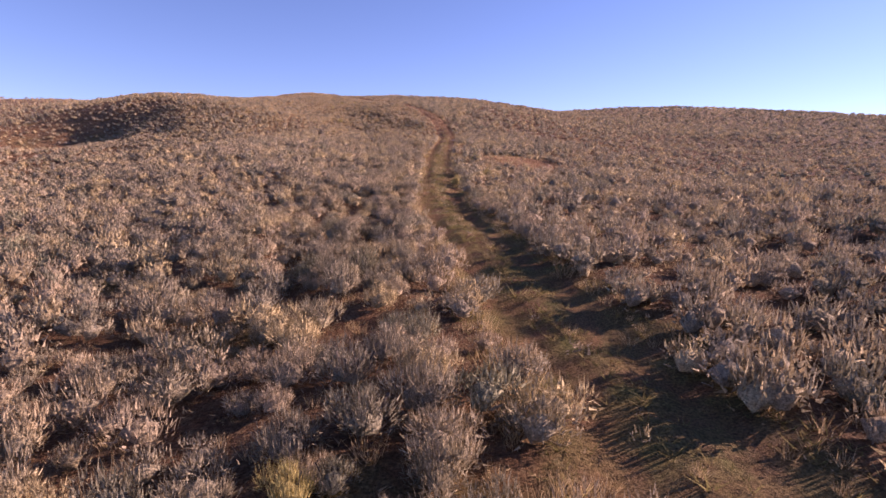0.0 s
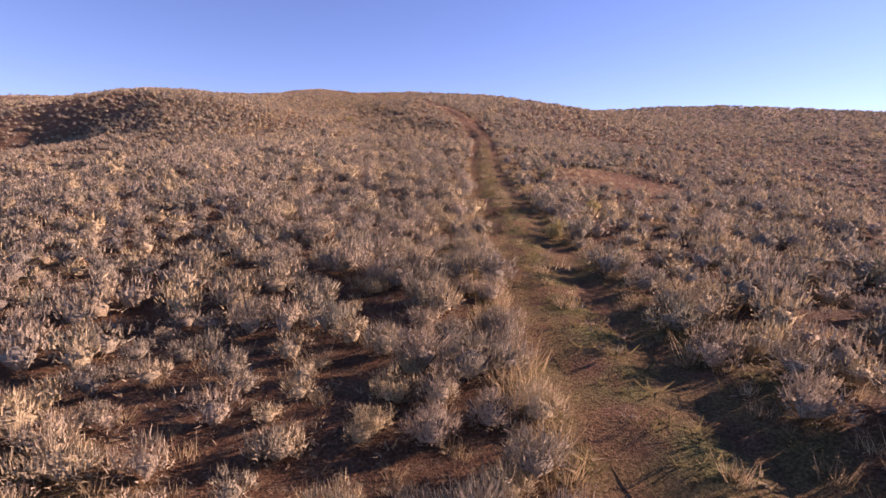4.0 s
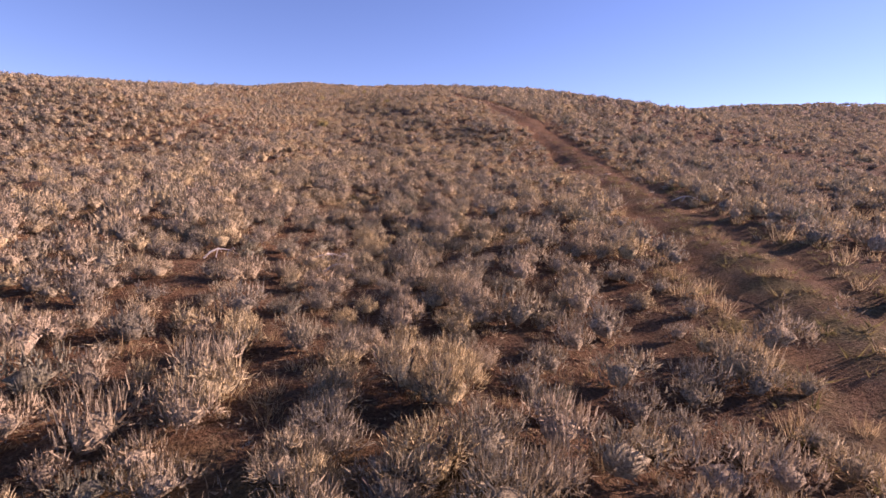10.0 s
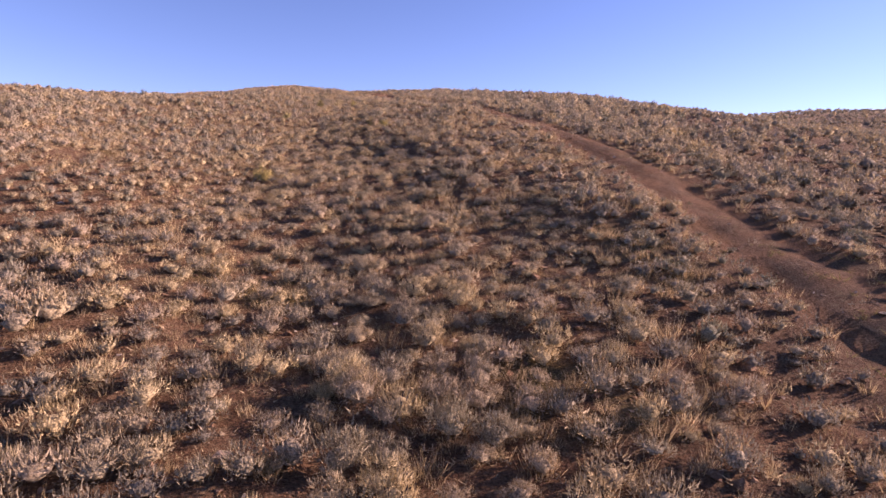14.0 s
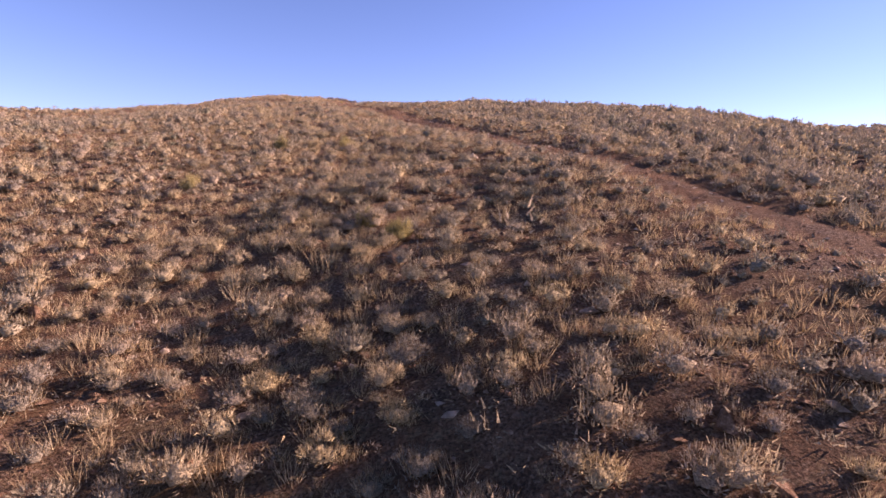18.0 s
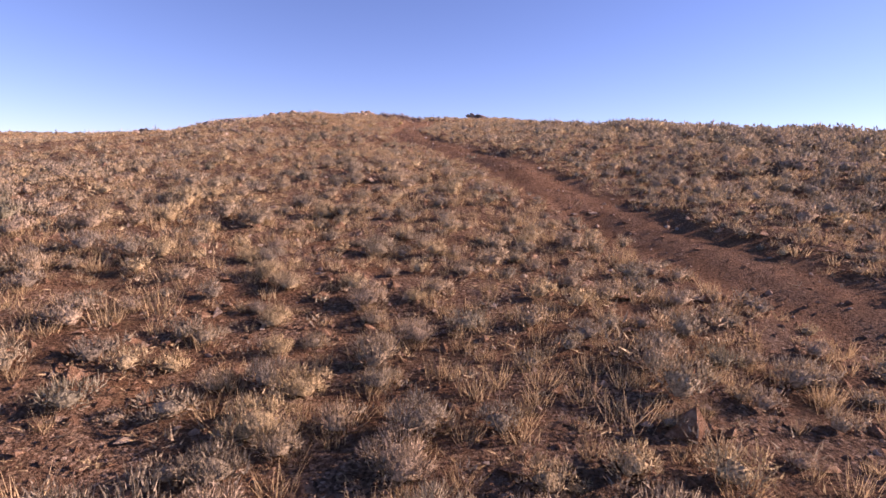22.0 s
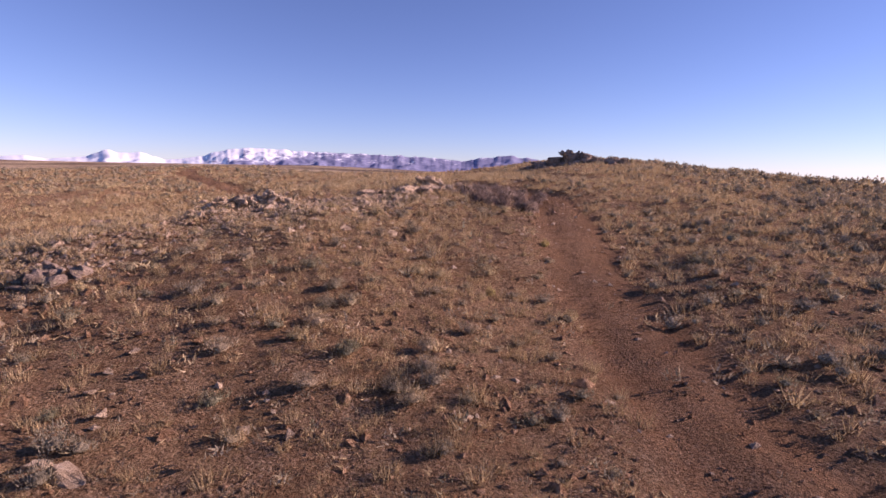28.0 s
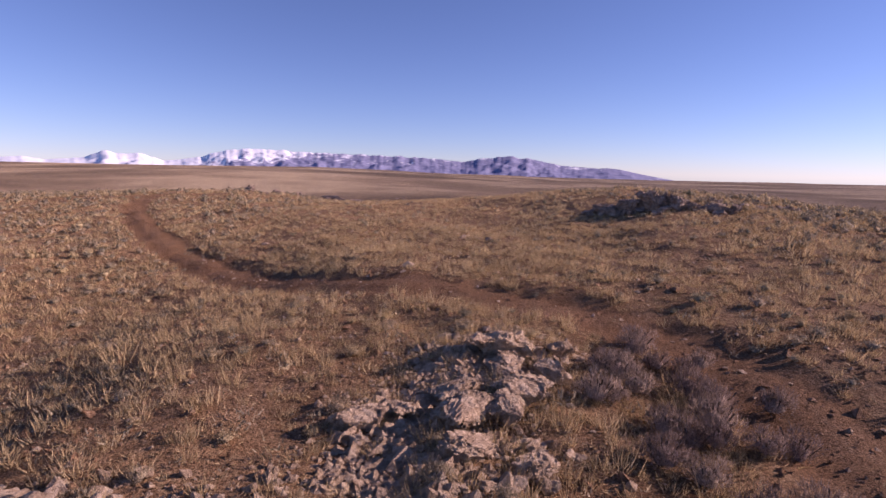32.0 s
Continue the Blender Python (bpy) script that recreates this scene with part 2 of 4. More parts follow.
def soil(n, l, p):
    at = place(n)
    big, mid, fine = noise_tex(n, l, 0.12, 4, at), noise_tex(n, l, 1.6, 5, at), noise_tex(n, l, 26, 4, at, 0.7)
    base = ramp(n, l, mid, [(0.3, (0.09, 0.046, 0.025)), (0.5, (0.175, 0.09, 0.047)), (0.7, (0.27, 0.15, 0.08))])
    base = mixed(n, l, sums(n, l, "MULTIPLY", big, 0.5), base, (0.224, 0.153, 0.087))
    # straw litter
    litter = ramp(n, l, noise_tex(n, l, 5.5, 6, at, 0.75), [(0.5, (0, 0, 0)), (0.66, (1, 1, 1))])
    base = mixed(n, l, sums(n, l, "MULTIPLY", litter, 0.7), base, (0.318, 0.243, 0.136))
    # gravel
    v = n.new("ShaderNodeTexVoronoi")
    v.inputs["Scale"].default_value = 31
    l.new(at, v.inputs["Vector"])
    stony = sums(n, l, "MULTIPLY", attr(n, "stony"), ramp(n, l, noise_tex(n, l, 0.9, 3, at), [(0.38, (0, 0, 0)), (0.6, (1, 1, 1))]), True)
    chips = ramp(n, l, noise_tex(n, l, 3, 2, v.outputs["Color"]), [(0.3, (0.085, 0.052, 0.033)), (0.5, (0.247, 0.165, 0.105)), (0.7, (0.551, 0.433, 0.308))])
    base = mixed(n, l, sums(n, l, "MULTIPLY", stony, 0.8), base, chips)
    # short green-gold grass along the track, bare red earth in the clearing
    turf = ramp(n, l, noise_tex(n, l, 9, 5, at, 0.7), [(0.3, (0.118, 0.109, 0.041)), (0.55, (0.224, 0.217, 0.075)), (0.75, (0.353, 0.307, 0.122))])
    base = mixed(n, l, sums(n, l, "MULTIPLY", attr(n, "turf"), ramp(n, l, noise_tex(n, l, 1.3, 4, at), [(0.34, (0, 0, 0)), (0.55, (1, 1, 1))]), True), base, turf)
    base = mixed(n, l, sums(n, l, "MULTIPLY", attr(n, "bare"), 0.75), base, mixed(n, l, noise_tex(n, l, 3.2, 5, at, 0.7), (0.18, 0.092, 0.048), (0.45, 0.265, 0.14)))
    # dead grass and pale chips over the summit
    thatch = ramp(n, l, noise_tex(n, l, 7, 6, at, 0.75), [(0.34, (0.22, 0.125, 0.065)), (0.5, (0.44, 0.285, 0.155)), (0.66, (0.66, 0.48, 0.28))])
    base = mixed(n, l, sums(n, l, "MULTIPLY", attr(n, "dry"), 0.62), base, thatch)
    # the far plain, with its own brush
    brush = ramp(n, l, noise_tex(n, l, 0.35, 6, at, 0.7), [(0.38, (0.11, 0.085, 0.058)), (0.52, (0.27, 0.20, 0.13)), (0.68, (0.42, 0.33, 0.21))])
    plain = mixed(n, l, 0.75, brush, ramp(n, l, noise_tex(n, l, 0.006, 5, at), [(0.38, (0.12, 0.09, 0.06)), (0.5, (0.28, 0.215, 0.14)), (0.6, (0.52, 0.42, 0.27))]))
    base = mixed(n, l, attr(n, "far"), base, plain)
    base = mixed(n, l, 0.7, base, ramp(n, l, fine, [(0.34, (0.12, 0.11, 0.10)), (0.66, (1.6, 1.55, 1.5))]), "MULTIPLY")
    l.new(base, p.inputs["Base Color"])
    p.inputs["Diffuse Roughness"].default_value = 0.4
    p.inputs["Roughness"].default_value, p.inputs["Specular IOR Level"].default_value = 0.95, 0.1
    h = sums(n, l, "ADD", fine, sums(n, l, "MULTIPLY", v.outputs["Distance"], sums(n, l, "MULTIPLY", stony, -0.45)))
    h = sums(n, l, "ADD", h, sums(n, l, "MULTIPLY", noise_tex(n, l, 6.5, 6, at, 0.7), 2.2))
    bumped(n, l, p, h, 1.0, 0.075)


def leafy(stops, rough=0.9, seep=0.2):
    def build(n, l, p):
        g, o = n.new("ShaderNodeNewGeometry"), n.new("ShaderNodeObjectInfo")
        tint = sums(n, l, "FRACT", sums(n, l, "ADD", attr(n, "tint"), o.outputs["Random"]))
        drift = noise_tex(n, l, 0.09, 3, g.outputs["Position"])
        tint = sums(n, l, "ADD", sums(n, l, "MULTIPLY", tint, 0.85), sums(n, l, "MULTIPLY_ADD", drift, 0.5), True)
        tint.node.inputs[1].links[0].from_node.inputs[2].default_value = -0.17
        c = ramp(n, l, tint, stops)
        c = mixed(n, l, 0.6, c, ramp(n, l, g.outputs["Random Per Island"], [(0, (0.62, 0.60, 0.58)), (1, (1.3, 1.3, 1.3))]), "MULTIPLY")
        grain = noise_tex(n, l, 34, 4, g.outputs["Position"], 0.7)
        c = mixed(n, l, 0.75, c, ramp(n, l, grain, [(0.36, (0.25, 0.24, 0.23)), (0.62, (1.4, 1.38, 1.35))]), "MULTIPLY")
        l.new(c, p.inputs["Base Color"])
        p.inputs["Roughness"].default_value, p.inputs["Specular IOR Level"].default_value = rough, 0.15
        bumped(n, l, p, grain, 0.7, 0.05)
        t, m = n.new("ShaderNodeBsdfTranslucent"), n.new("ShaderNodeMixShader")
        l.new(c, t.inputs[0])
        m.inputs[0].default_value = seep
        l.new(p.outputs[0], m.inputs[1])
        l.new(t.outputs[0], m.inputs[2])
        l.new(m.outputs[0], n["Material Output"].inputs[0])

    return build


def stone(a, b, c, scale=2.2):
    def build(n, l, p):
        at = place(n)
        r = n.new("ShaderNodeObjectInfo").outputs["Random"]
        f = noise_tex(n, l, scale, 8, at, 0.68)
        base = ramp(n, l, f, [(0.3, a), (0.5, b), (0.68, c)])
        lichen = ramp(n, l, noise_tex(n, l, 5.5, 5, at, 0.7), [(0.56, (0, 0, 0)), (0.64, (1, 1, 1))])
        base = mixed(n, l, sums(n, l, "MULTIPLY", lichen, 0.5), base, (0.16, 0.12, 0.09))
        base = mixed(n, l, 0.35, base, ramp(n, l, r, [(0, (0.7, 0.66, 0.62)), (1, (1.2, 1.15, 1.1))]), "MULTIPLY")
        l.new(base, p.inputs["Base Color"])
        p.inputs["Roughness"].default_value, p.inputs["Specular IOR Level"].default_value = 0.92, 0.2
        bumped(n, l, p, sums(n, l, "ADD", noise_tex(n, l, 17, 8, at, 0.78), f), 1.0, 0.09)

    return build


def wood(n, l, p):
    f = noise_tex(n, l, 30, 4)
    l.new(ramp(n, l, f, [(0.3, (0.055, 0.042, 0.033)), (0.7, (0.13, 0.10, 0.08))]), p.inputs["Base Color"])
    p.inputs["Roughness"].default_value = 0.9


def bleached(n, l, p):
    l.new(ramp(n, l, noise_tex(n, l, 18, 4), [(0.3, (0.38, 0.33, 0.28)), (0.7, (0.62, 0.57, 0.50))]), p.inputs["Base Color"])
    p.inputs["Roughness"].default_value = 0.85


def snowy(n, l, p):
    at = place(n)
    snow = attr(n, "snow")
    tall = n.new("ShaderNodeVectorMath")
    tall.operation, tall.inputs[1].default_value = "MULTIPLY", (1, 1, 5)
    l.new(at, tall.inputs[0])
    f = noise_tex(n, l, 0.02, 9, tall.outputs[0], 0.7)
    # the blue of distance haze is put into the rock's base colour
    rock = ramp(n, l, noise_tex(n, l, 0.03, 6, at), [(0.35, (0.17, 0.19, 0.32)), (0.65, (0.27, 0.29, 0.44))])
    mask = ramp(n, l, sums(n, l, "ADD", snow, sums(n, l, "MULTIPLY_ADD", f, 0.8), True), [(0.44, (0, 0, 0)), (0.56, (1, 1, 1))])
    mask.node.inputs[0].links[0].from_node.inputs[1].links[0].from_node.inputs[2].default_value = -0.4
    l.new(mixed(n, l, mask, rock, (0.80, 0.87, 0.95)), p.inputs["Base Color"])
    p.inputs["Roughness"].default_value, p.inputs["Specular IOR Level"].default_value = 0.9, 0.1


SOIL = material("red_brown_soil", soil)
SAGE = material("sage_leaf", leafy([(0.0, (0.27, 0.263, 0.165)), (0.2, (0.31, 0.273, 0.205)), (0.42, (0.385, 0.333, 0.22)), (0.62, (0.445, 0.364, 0.255)), (0.82, (0.51, 0.419, 0.245)), (1.0, (0.57, 0.455, 0.25))], seep=0.2))
MAUVE = material("mauve_brush", leafy([(0.0, (0.21, 0.16, 0.14)), (0.5, (0.31, 0.24, 0.205)), (1.0, (0.40, 0.32, 0.255))], seep=0.2))
STRAW = material("dry_grass", leafy([(0.0, (0.42, 0.315, 0.175)), (0.5, (0.53, 0.41, 0.225)), (1.0, (0.66, 0.52, 0.30))], seep=0.3))
YELLOW = material("rabbitbrush_leaf", leafy([(0.0, (0.34, 0.29, 0.12)), (0.5, (0.45, 0.38, 0.15)), (1.0, (0.55, 0.46, 0.20))], seep=0.3))
GREEN = material("track_grass", leafy([(0.0, (0.19, 0.175, 0.07)), (0.5, (0.29, 0.25, 0.10)), (1.0, (0.40, 0.32, 0.15))], seep=0.3))
WOOD = material("grey_stem", wood)
BONE = material("bleached_wood", bleached)
CLOD = material("gravel", stone((0.11, 0.062, 0.036), (0.30, 0.178, 0.1), (0.60, 0.42, 0.27), 9))
PALE = material("pale_rock", stone((0.2, 0.14, 0.095), (0.50, 0.385, 0.27), (0.80, 0.68, 0.52), 5.5))
DARK = material("dark_rock", stone((0.15, 0.115, 0.09), (0.32, 0.25, 0.195), (0.54, 0.44, 0.35)))
SNOW = material("hazed_snowy_range", snowy)


# ---------------------------------------------------------------- building blocks
def raw_mesh(name, verts, faces, mat, smooth_faces=False, normals=None, **attributes):
    """A mesh from arrays: faces all have the same number of corners."""
    me = bpy.data.meshes.new(name)
    verts, faces = np.asarray(verts, np.float32), np.asarray(faces, np.int32)
    k = faces.shape[1]
    me.vertices.add(len(verts))
    me.vertices.foreach_set("co", verts.ravel())
    me.loops.add(faces.size)
    me.loops.foreach_set("vertex_index", faces.ravel())
    me.polygons.add(len(faces))
    me.polygons.foreach_set("loop_start", np.arange(0, faces.size, k, dtype=np.int32))
    me.polygons.foreach_set("loop_total", np.full(len(faces), k, np.int32))
    me.polygons.foreach_set("use_smooth", np.full(len(faces), smooth_faces))
    for key, values in attributes.items():
        me.attributes.new(key, "FLOAT", "POINT").data.foreach_set("value", np.asarray(values, np.float32))
    me.materials.append(mat)
    me.update()
    me.validate()
    if normals is not None:
        me.polygons.foreach_set("use_smooth", np.full(len(faces), True))
        me.normals_split_custom_set_from_vertices(np.asarray(normals, np.float32))
    return me


def part(name, data, parent, label=""):
    ob = new(name, data)
    ob.parent = parent
    return tagged(ob, label) if label else ob


def unit(v):
    return v / np.maximum(np.linalg.norm(v, axis=-1, keepdims=True), 1e-9)


def sprays(base, way, width, rng, out, soft=0.5):
    """Slender pointed leaves from base along way, facing anywhere; out: the side of the plant, which the soft leaf surface follows."""
    side = unit(np.cross(unit(way), rng.normal(size=way.shape))) * np.asarray(width)[:, None] / 2
    face = unit(np.cross(2 * side, way + side))
    flip = np.sign((face * out).sum(1, keepdims=True) + 1e-9)
    side, face = side * flip, face * flip
    v = np.stack([base - side, base + side, base + way], 1).reshape(-1, 3)
    return v, np.arange(len(v)).reshape(-1, 3), np.repeat(unit(soft * out + 0.45 * face), 3, axis=0)


def ball(subdivisions):
    bm = bmesh.new()
    bmesh.ops.create_icosphere(bm, subdivisions=subdivisions, radius=1)
    v, f = np.array([q.co for q in bm.verts]), np.array([[q.index for q in p.verts] for p in bm.faces])
    bm.free()
    return v, f


def sage(rng, lobes, each, length, width, detail, fill=0.72, stalks=0.3):
    """A sagebrush about 1 m across and 0.75 m high: plumes rising from a lobed crown, and the dense foliage inside."""
    k = np.arange(lobes)
    a = 6.283 * (k + rng.uniform(-0.35, 0.35, lobes)) / max(lobes - 1, 1)
    r = np.where(k == 0, 0, rng.uniform(0.12, 0.3, lobes))
    c = np.stack([r * np.cos(a), r * np.sin(a), rng.uniform(0.16, 0.38, lobes) + 0.14 * (k == 0)], 1)
    size = rng.uniform(0.15, 0.23, lobes)
    d = unit(rng.normal(size=(lobes, each, 3)) * [1, 1, 0.85] + np.stack([0.4 * np.cos(a), 0.4 * np.sin(a), 0 * a + 0.45], 1)[:, None])
    base = (c[:, None] + d * size[:, None, None] * rng.uniform(0.35, 0.9, (lobes, each, 1))).reshape(-1, 3)
    d = d.reshape(-1, 3)
    n = len(d)
    up = (rng.uniform(0, 1, n) < stalks) & (d[:, 2] > 0.1)
    way = unit(d * np.where(up, 0.3, 0.62)[:, None] + [0, 0, 0.6] + up[:, None] * [0, 0, 0.45] + rng.normal(size=(n, 3)) * np.where(up, 0.14, 0.3)[:, None])
    way *= (length * rng.uniform(0.55, 1.15, n) * np.where(up, 1.3, 0.9))[:, None]
    out = unit(d + unit(base - [0, 0, 0.1]) * 0.4)
    w, g, m = sprays(base, way, width * rng.uniform(0.7, 1.3, n) * np.where(up, 0.75, 1.15), rng, out)
    if not fill:
        return w, g, m
    # how far the lobes reach in each direction from the middle
    v, f = ball(detail)
    f = f[v[f][:, :, 2].max(1) > -0.2]
    root = np.array([0, 0, 0.14])
    along = v @ (c - root).T
    miss = ((c - root) ** 2).sum(1)[None] - along**2
    reach = np.where((miss < size**2) & (along > 0), along + np.sqrt(np.maximum(size**2 - miss, 0)), 0.15).max(1)
    body = root + v * (reach * fill)[:, None]
    return np.concatenate([w, body]), np.concatenate([g, f + len(w)]), np.concatenate([m, unit(v + [0, 0, 0.1])])


def stems(rng, n, width):
    """Crooked wood from one root."""
    a, r = rng.uniform(0, 6.283, n), rng.uniform(0.08, 0.4, n)
    top = np.stack([r * np.cos(a), r * np.sin(a), rng.uniform(0.25, 0.5, n)], 1)
    side = unit(np.cross(top, rng.normal(size=top.shape))) * width / 2
    v = np.concatenate([[[0, 0, -0.08]], top - side, top + side])
    i = np.arange(n)
    return v, np.stack([0 * i, 1 + i, 1 + n + i], 1)


def tuft(rng, n, length, width, lean=0.35):
    a, r = rng.uniform(0, 6.283, n), rng.uniform(0, 0.1, n)
    base = np.stack([r * np.cos(a), r * np.sin(a), np.full(n, -0.02)], 1)
    way = unit(np.stack([np.cos(a) * lean, np.sin(a) * lean, np.ones(n)], 1) + rng.normal(size=(n, 3)) * [0.22, 0.22, 0.05]) * length * rng.uniform(0.55, 1.15, (n, 1))
    return sprays(base, way, np.full(n, width), rng, unit(np.stack([np.cos(a) * 0.8, np.sin(a) * 0.8, 0 * a + 0.7], 1)), 0.15)


def scattered(name, kinds, x, y, size, tall, rng, mat, sink=0.0):
    """One mesh of many plants: each a turned and scaled copy of one of the kinds."""
    z = ground_z(x, y)
    turn, pick, tints = rng.uniform(0, 6.283, len(x)), rng.integers(0, len(kinds), len(x)), rng.uniform(0, 1, len(x))
    vs, fs, ts, ns, count = [], [], [], [], 0
    for k, (v, f, *soft) in enumerate(kinds):
        i = np.where(pick == k)[0]
        c, s = np.cos(turn[i])[:, None] * size[i, None], np.sin(turn[i])[:, None] * size[i, None]
        p = np.stack([c * v[:, 0] - s * v[:, 1] + x[i, None], s * v[:, 0] + c * v[:, 1] + y[i, None], v[:, 2] * tall[i, None] + z[i, None] - sink], -1)
        vs.append(p.reshape(-1, 3))
        fs.append((f[None] + (np.arange(len(i)) * len(v))[:, None, None] + count).reshape(-1, 3))
        ts.append(np.repeat(tints[i], len(v)))
        for m in soft:
            c, s = np.cos(turn[i])[:, None], np.sin(turn[i])[:, None]
            ns.append(np.stack([c * m[:, 0] - s * m[:, 1], s * m[:, 0] + c * m[:, 1], 0 * c + m[:, 2]], -1).reshape(-1, 3))
        count += len(i) * len(v)
    return raw_mesh(name, np.concatenate(vs), np.concatenate(fs), mat, normals=np.concatenate(ns) if ns else None, tint=np.concatenate(ts))


def boulder(rng, subdivisions=3, cuts=9, rough=0.10):
    """An angular rock of unit radius: a ball cut flat by planes, then roughened."""
    bm = bmesh.new()
    bmesh.ops.create_icosphere(bm, subdivisions=subdivisions, radius=1)
    v = np.array([q.co for q in bm.verts])
    f = np.array([[q.index for q in p.verts] for p in bm.faces])
    bm.free()
    for _ in range(cuts):
        d = unit(rng.normal(size=3))
        over = np.maximum(0, v @ d - rng.uniform(0.35, 0.72))
        v = v - over[:, None] * d
    k, p = rng.normal(size=(6, 3)) * 2.6, rng.uniform(0, 6, 6)
    v = v * (1 + rough * np.sin(v @ k.T + p).mean(1) * 2)[:, None]
    k = rng.normal(size=(7, 3)) * 8
    v = v * (1 + 0.6 * rough * np.sin(v @ k.T).mean(1) * 2)[:, None]
    seed = Vector(rng.uniform(0, 50, 3))
    v = v * np.array([1 + 0.9 * rough * noise.ridged_multi_fractal(Vector(q) * 1.6 + seed, 0.9, 2.2, 5, 0.9, 2.0) - 0.6 * rough for q in v])[:, None]
    return v + rng.normal(size=v.shape) * rough * 0.06, f


# ---------------------------------------------------------------- ground
def stretched(a, b, step, reach, growth=1.16):
    """Grid lines: even from a to b, then ever wider to +-reach."""
    mid = np.arange(a, b + step / 2, step)
    grow, d, w = [], step, step
    while d < reach:
        grow.append(d)
        w = min(w * growth, 260)
        d += w
    return np.concatenate([a - np.array(grow[::-1]), mid, b + np.array(grow)])


GU, GV = stretched(-26, 24, 0.4, 4400), stretched(-2, 190, 0.5, 4400)
uu, vv = np.meshgrid(GU, GV)
gx, gy = (uu + middle(vv)).ravel(), vv.ravel()
gz = ground_z(gx, gy)
d_road, i_road = off_line(gx, gy, ROAD[::3])
nu, nv = len(GU), len(GV)
q = (np.arange(nv - 1)[:, None] * nu + np.arange(nu - 1)[None]).ravel()
CLEARING = ((gx - 5.9) / 3.4) ** 2 + ((gy - 44.6) / 4.8) ** 2 + 0.35 * lumps(gx, gy, 2.4, 11)
bare = np.maximum(smooth(1.15, 0.7, CLEARING), smooth(0.5, 0.15, np.abs(d_road - np.interp(gy, [50, 62, 98.15, 115.4], [0.8, 0.98, 0.98, 0.85])) + 0.2 * lumps(gx, gy, 1.3, 12)) * np.interp(gy, [10, 45, 62, 264.9, 287.9], [0.75, 0.8, 0.9, 0.9, 0.5]))
bare = np.maximum(bare, smooth(1.3, 0.7, d_road + 0.25 * lumps(gx, gy, 1.9, 16)) * np.interp(gy, [103.9, 124.6, 184.4, 218.9], [0, 0.6, 0.6, 0.4]))
turf = np.maximum(smooth(1.9, 0.9, d_road + 0.3 * lumps(gx, gy, 1.7, 13)) * np.interp(gy, [40, 62, 80], [1, 0.35, 0]), 0.5 * smooth(0.6, 1, lumps(gx, gy, 6, 14)) * smooth(115.4, 70, gy))
stony = smooth(60, 117.7, gy) * 0.9 + 0.15
dry = np.maximum(smooth(117.7, 155.65, gy), np.exp(-(((gx + 47) / 7) ** 2) - ((gy - 158) / 9) ** 2) * 1.3) * (1 - 0.8 * smooth(1.6, 1.0, d_road)) * (0.75 + 0.35 * lumps(gx, gy, 5, 15))
far = smooth(45, 85, np.abs(gx - middle(gy)) - 0.0) * smooth(333.9, 264.9, gy) * 0.6
far = np.maximum(far, smooth(236.15, 333.9, gy))
far = np.maximum(far, smooth(90, 130, np.abs(gx - middle(gy))))
ground = new("ground", raw_mesh("ground", np.stack([gx, gy, gz], 1), np.stack([q, q + 1, q + nu + 1, q + nu], 1), SOIL, True, bare=bare, turf=turf, stony=stony, far=far, dry=dry))
tagged(ground, "red-brown stony hillside with a worn two-wheel dirt track", "ground", kind="structure")

# ---------------------------------------------------------------- distant snowy range
SKYLINE = [(-78, 0.3), (-60, 0.5), (-53, 0.3), (-49.5, 0.6), (-47.8, 0.36), (-45, 0.65), (-43.7, 1.2), (-42.2, 1.05), (-40.9, 1.14), (-38.9, 0.5), (-37, 0.7), (-35.5, 1.0), (-33.5, 1.58), (-31.2, 1.86), (-29.3, 1.75), (-25.5, 1.57), (-20, 1.48), (-13.5, 1.26), (-10.3, 0.93), (-7.7, 1.36), (-5.1, 1.57), (-2.5, 1.21), (0.3, 0.68), (3.6, 0.5), (5.2, 0.5), (8.4, -0.15), (11, -0.6), (14, -1.2)]  # fmt: skip
bear = np.radians(np.linspace(-78, 14, 620))
peak = np.interp(np.degrees(bear), *np.array(SKYLINE).T)
jag = np.array([noise.fractal(Vector((a * 60, 7, 0)), 0.8, 2.1, 7) for a in bear]) * 0.13
peak = 22 + 4350 * np.tan(np.radians(peak + jag * np.clip(peak, 0, 1)))
rows_m = np.linspace(0, 1, 34)
mv, snow = [], []
for r in rows_m:
    relief = np.array([noise.fractal(Vector((a * 38, r * 7, 2)), 0.85, 2.1, 6) for a in bear])
    patch = np.array([noise.fractal(Vector((a * 55, r * 5, 9)), 0.7, 2.2, 7) for a in bear])
    up = np.clip(r**1.1 + 0.16 * relief * (1 - r) * r * 4 * 0.6, 0, 1.02)
    mv.append(np.stack([-34 + np.sin(bear) * (3300 + 1050 * r), 150 + np.cos(bear) * (3300 + 1050 * r), -60 + (peak + 60) * up], 1))
    snow.append(np.clip(np.interp(np.degrees(bear), [-42, -30, -24, -8], [0.72, 0.6, 0.4, 0.3]) + 0.5 * (up - 0.8) + 0.22 * patch, 0, 1))
mv, snow = np.concatenate(mv), np.concatenate(snow)
nb = len(bear)
q = (np.arange(len(rows_m) - 1)[:, None] * nb + np.arange(nb - 1)[None]).ravel()
tagged(new("backdrop_mountains", raw_mesh("backdrop_mountains", mv, np.stack([q, q + 1, q + nb + 1, q + nb], 1), SNOW, True, snow=snow)), "snow-capped mountain range on the horizon, distance haze painted blue into its rock", "mountains", kind="structure")

# ---------------------------------------------------------------- sagebrush, grass and rabbitbrush
rng = np.random.default_rng(7)


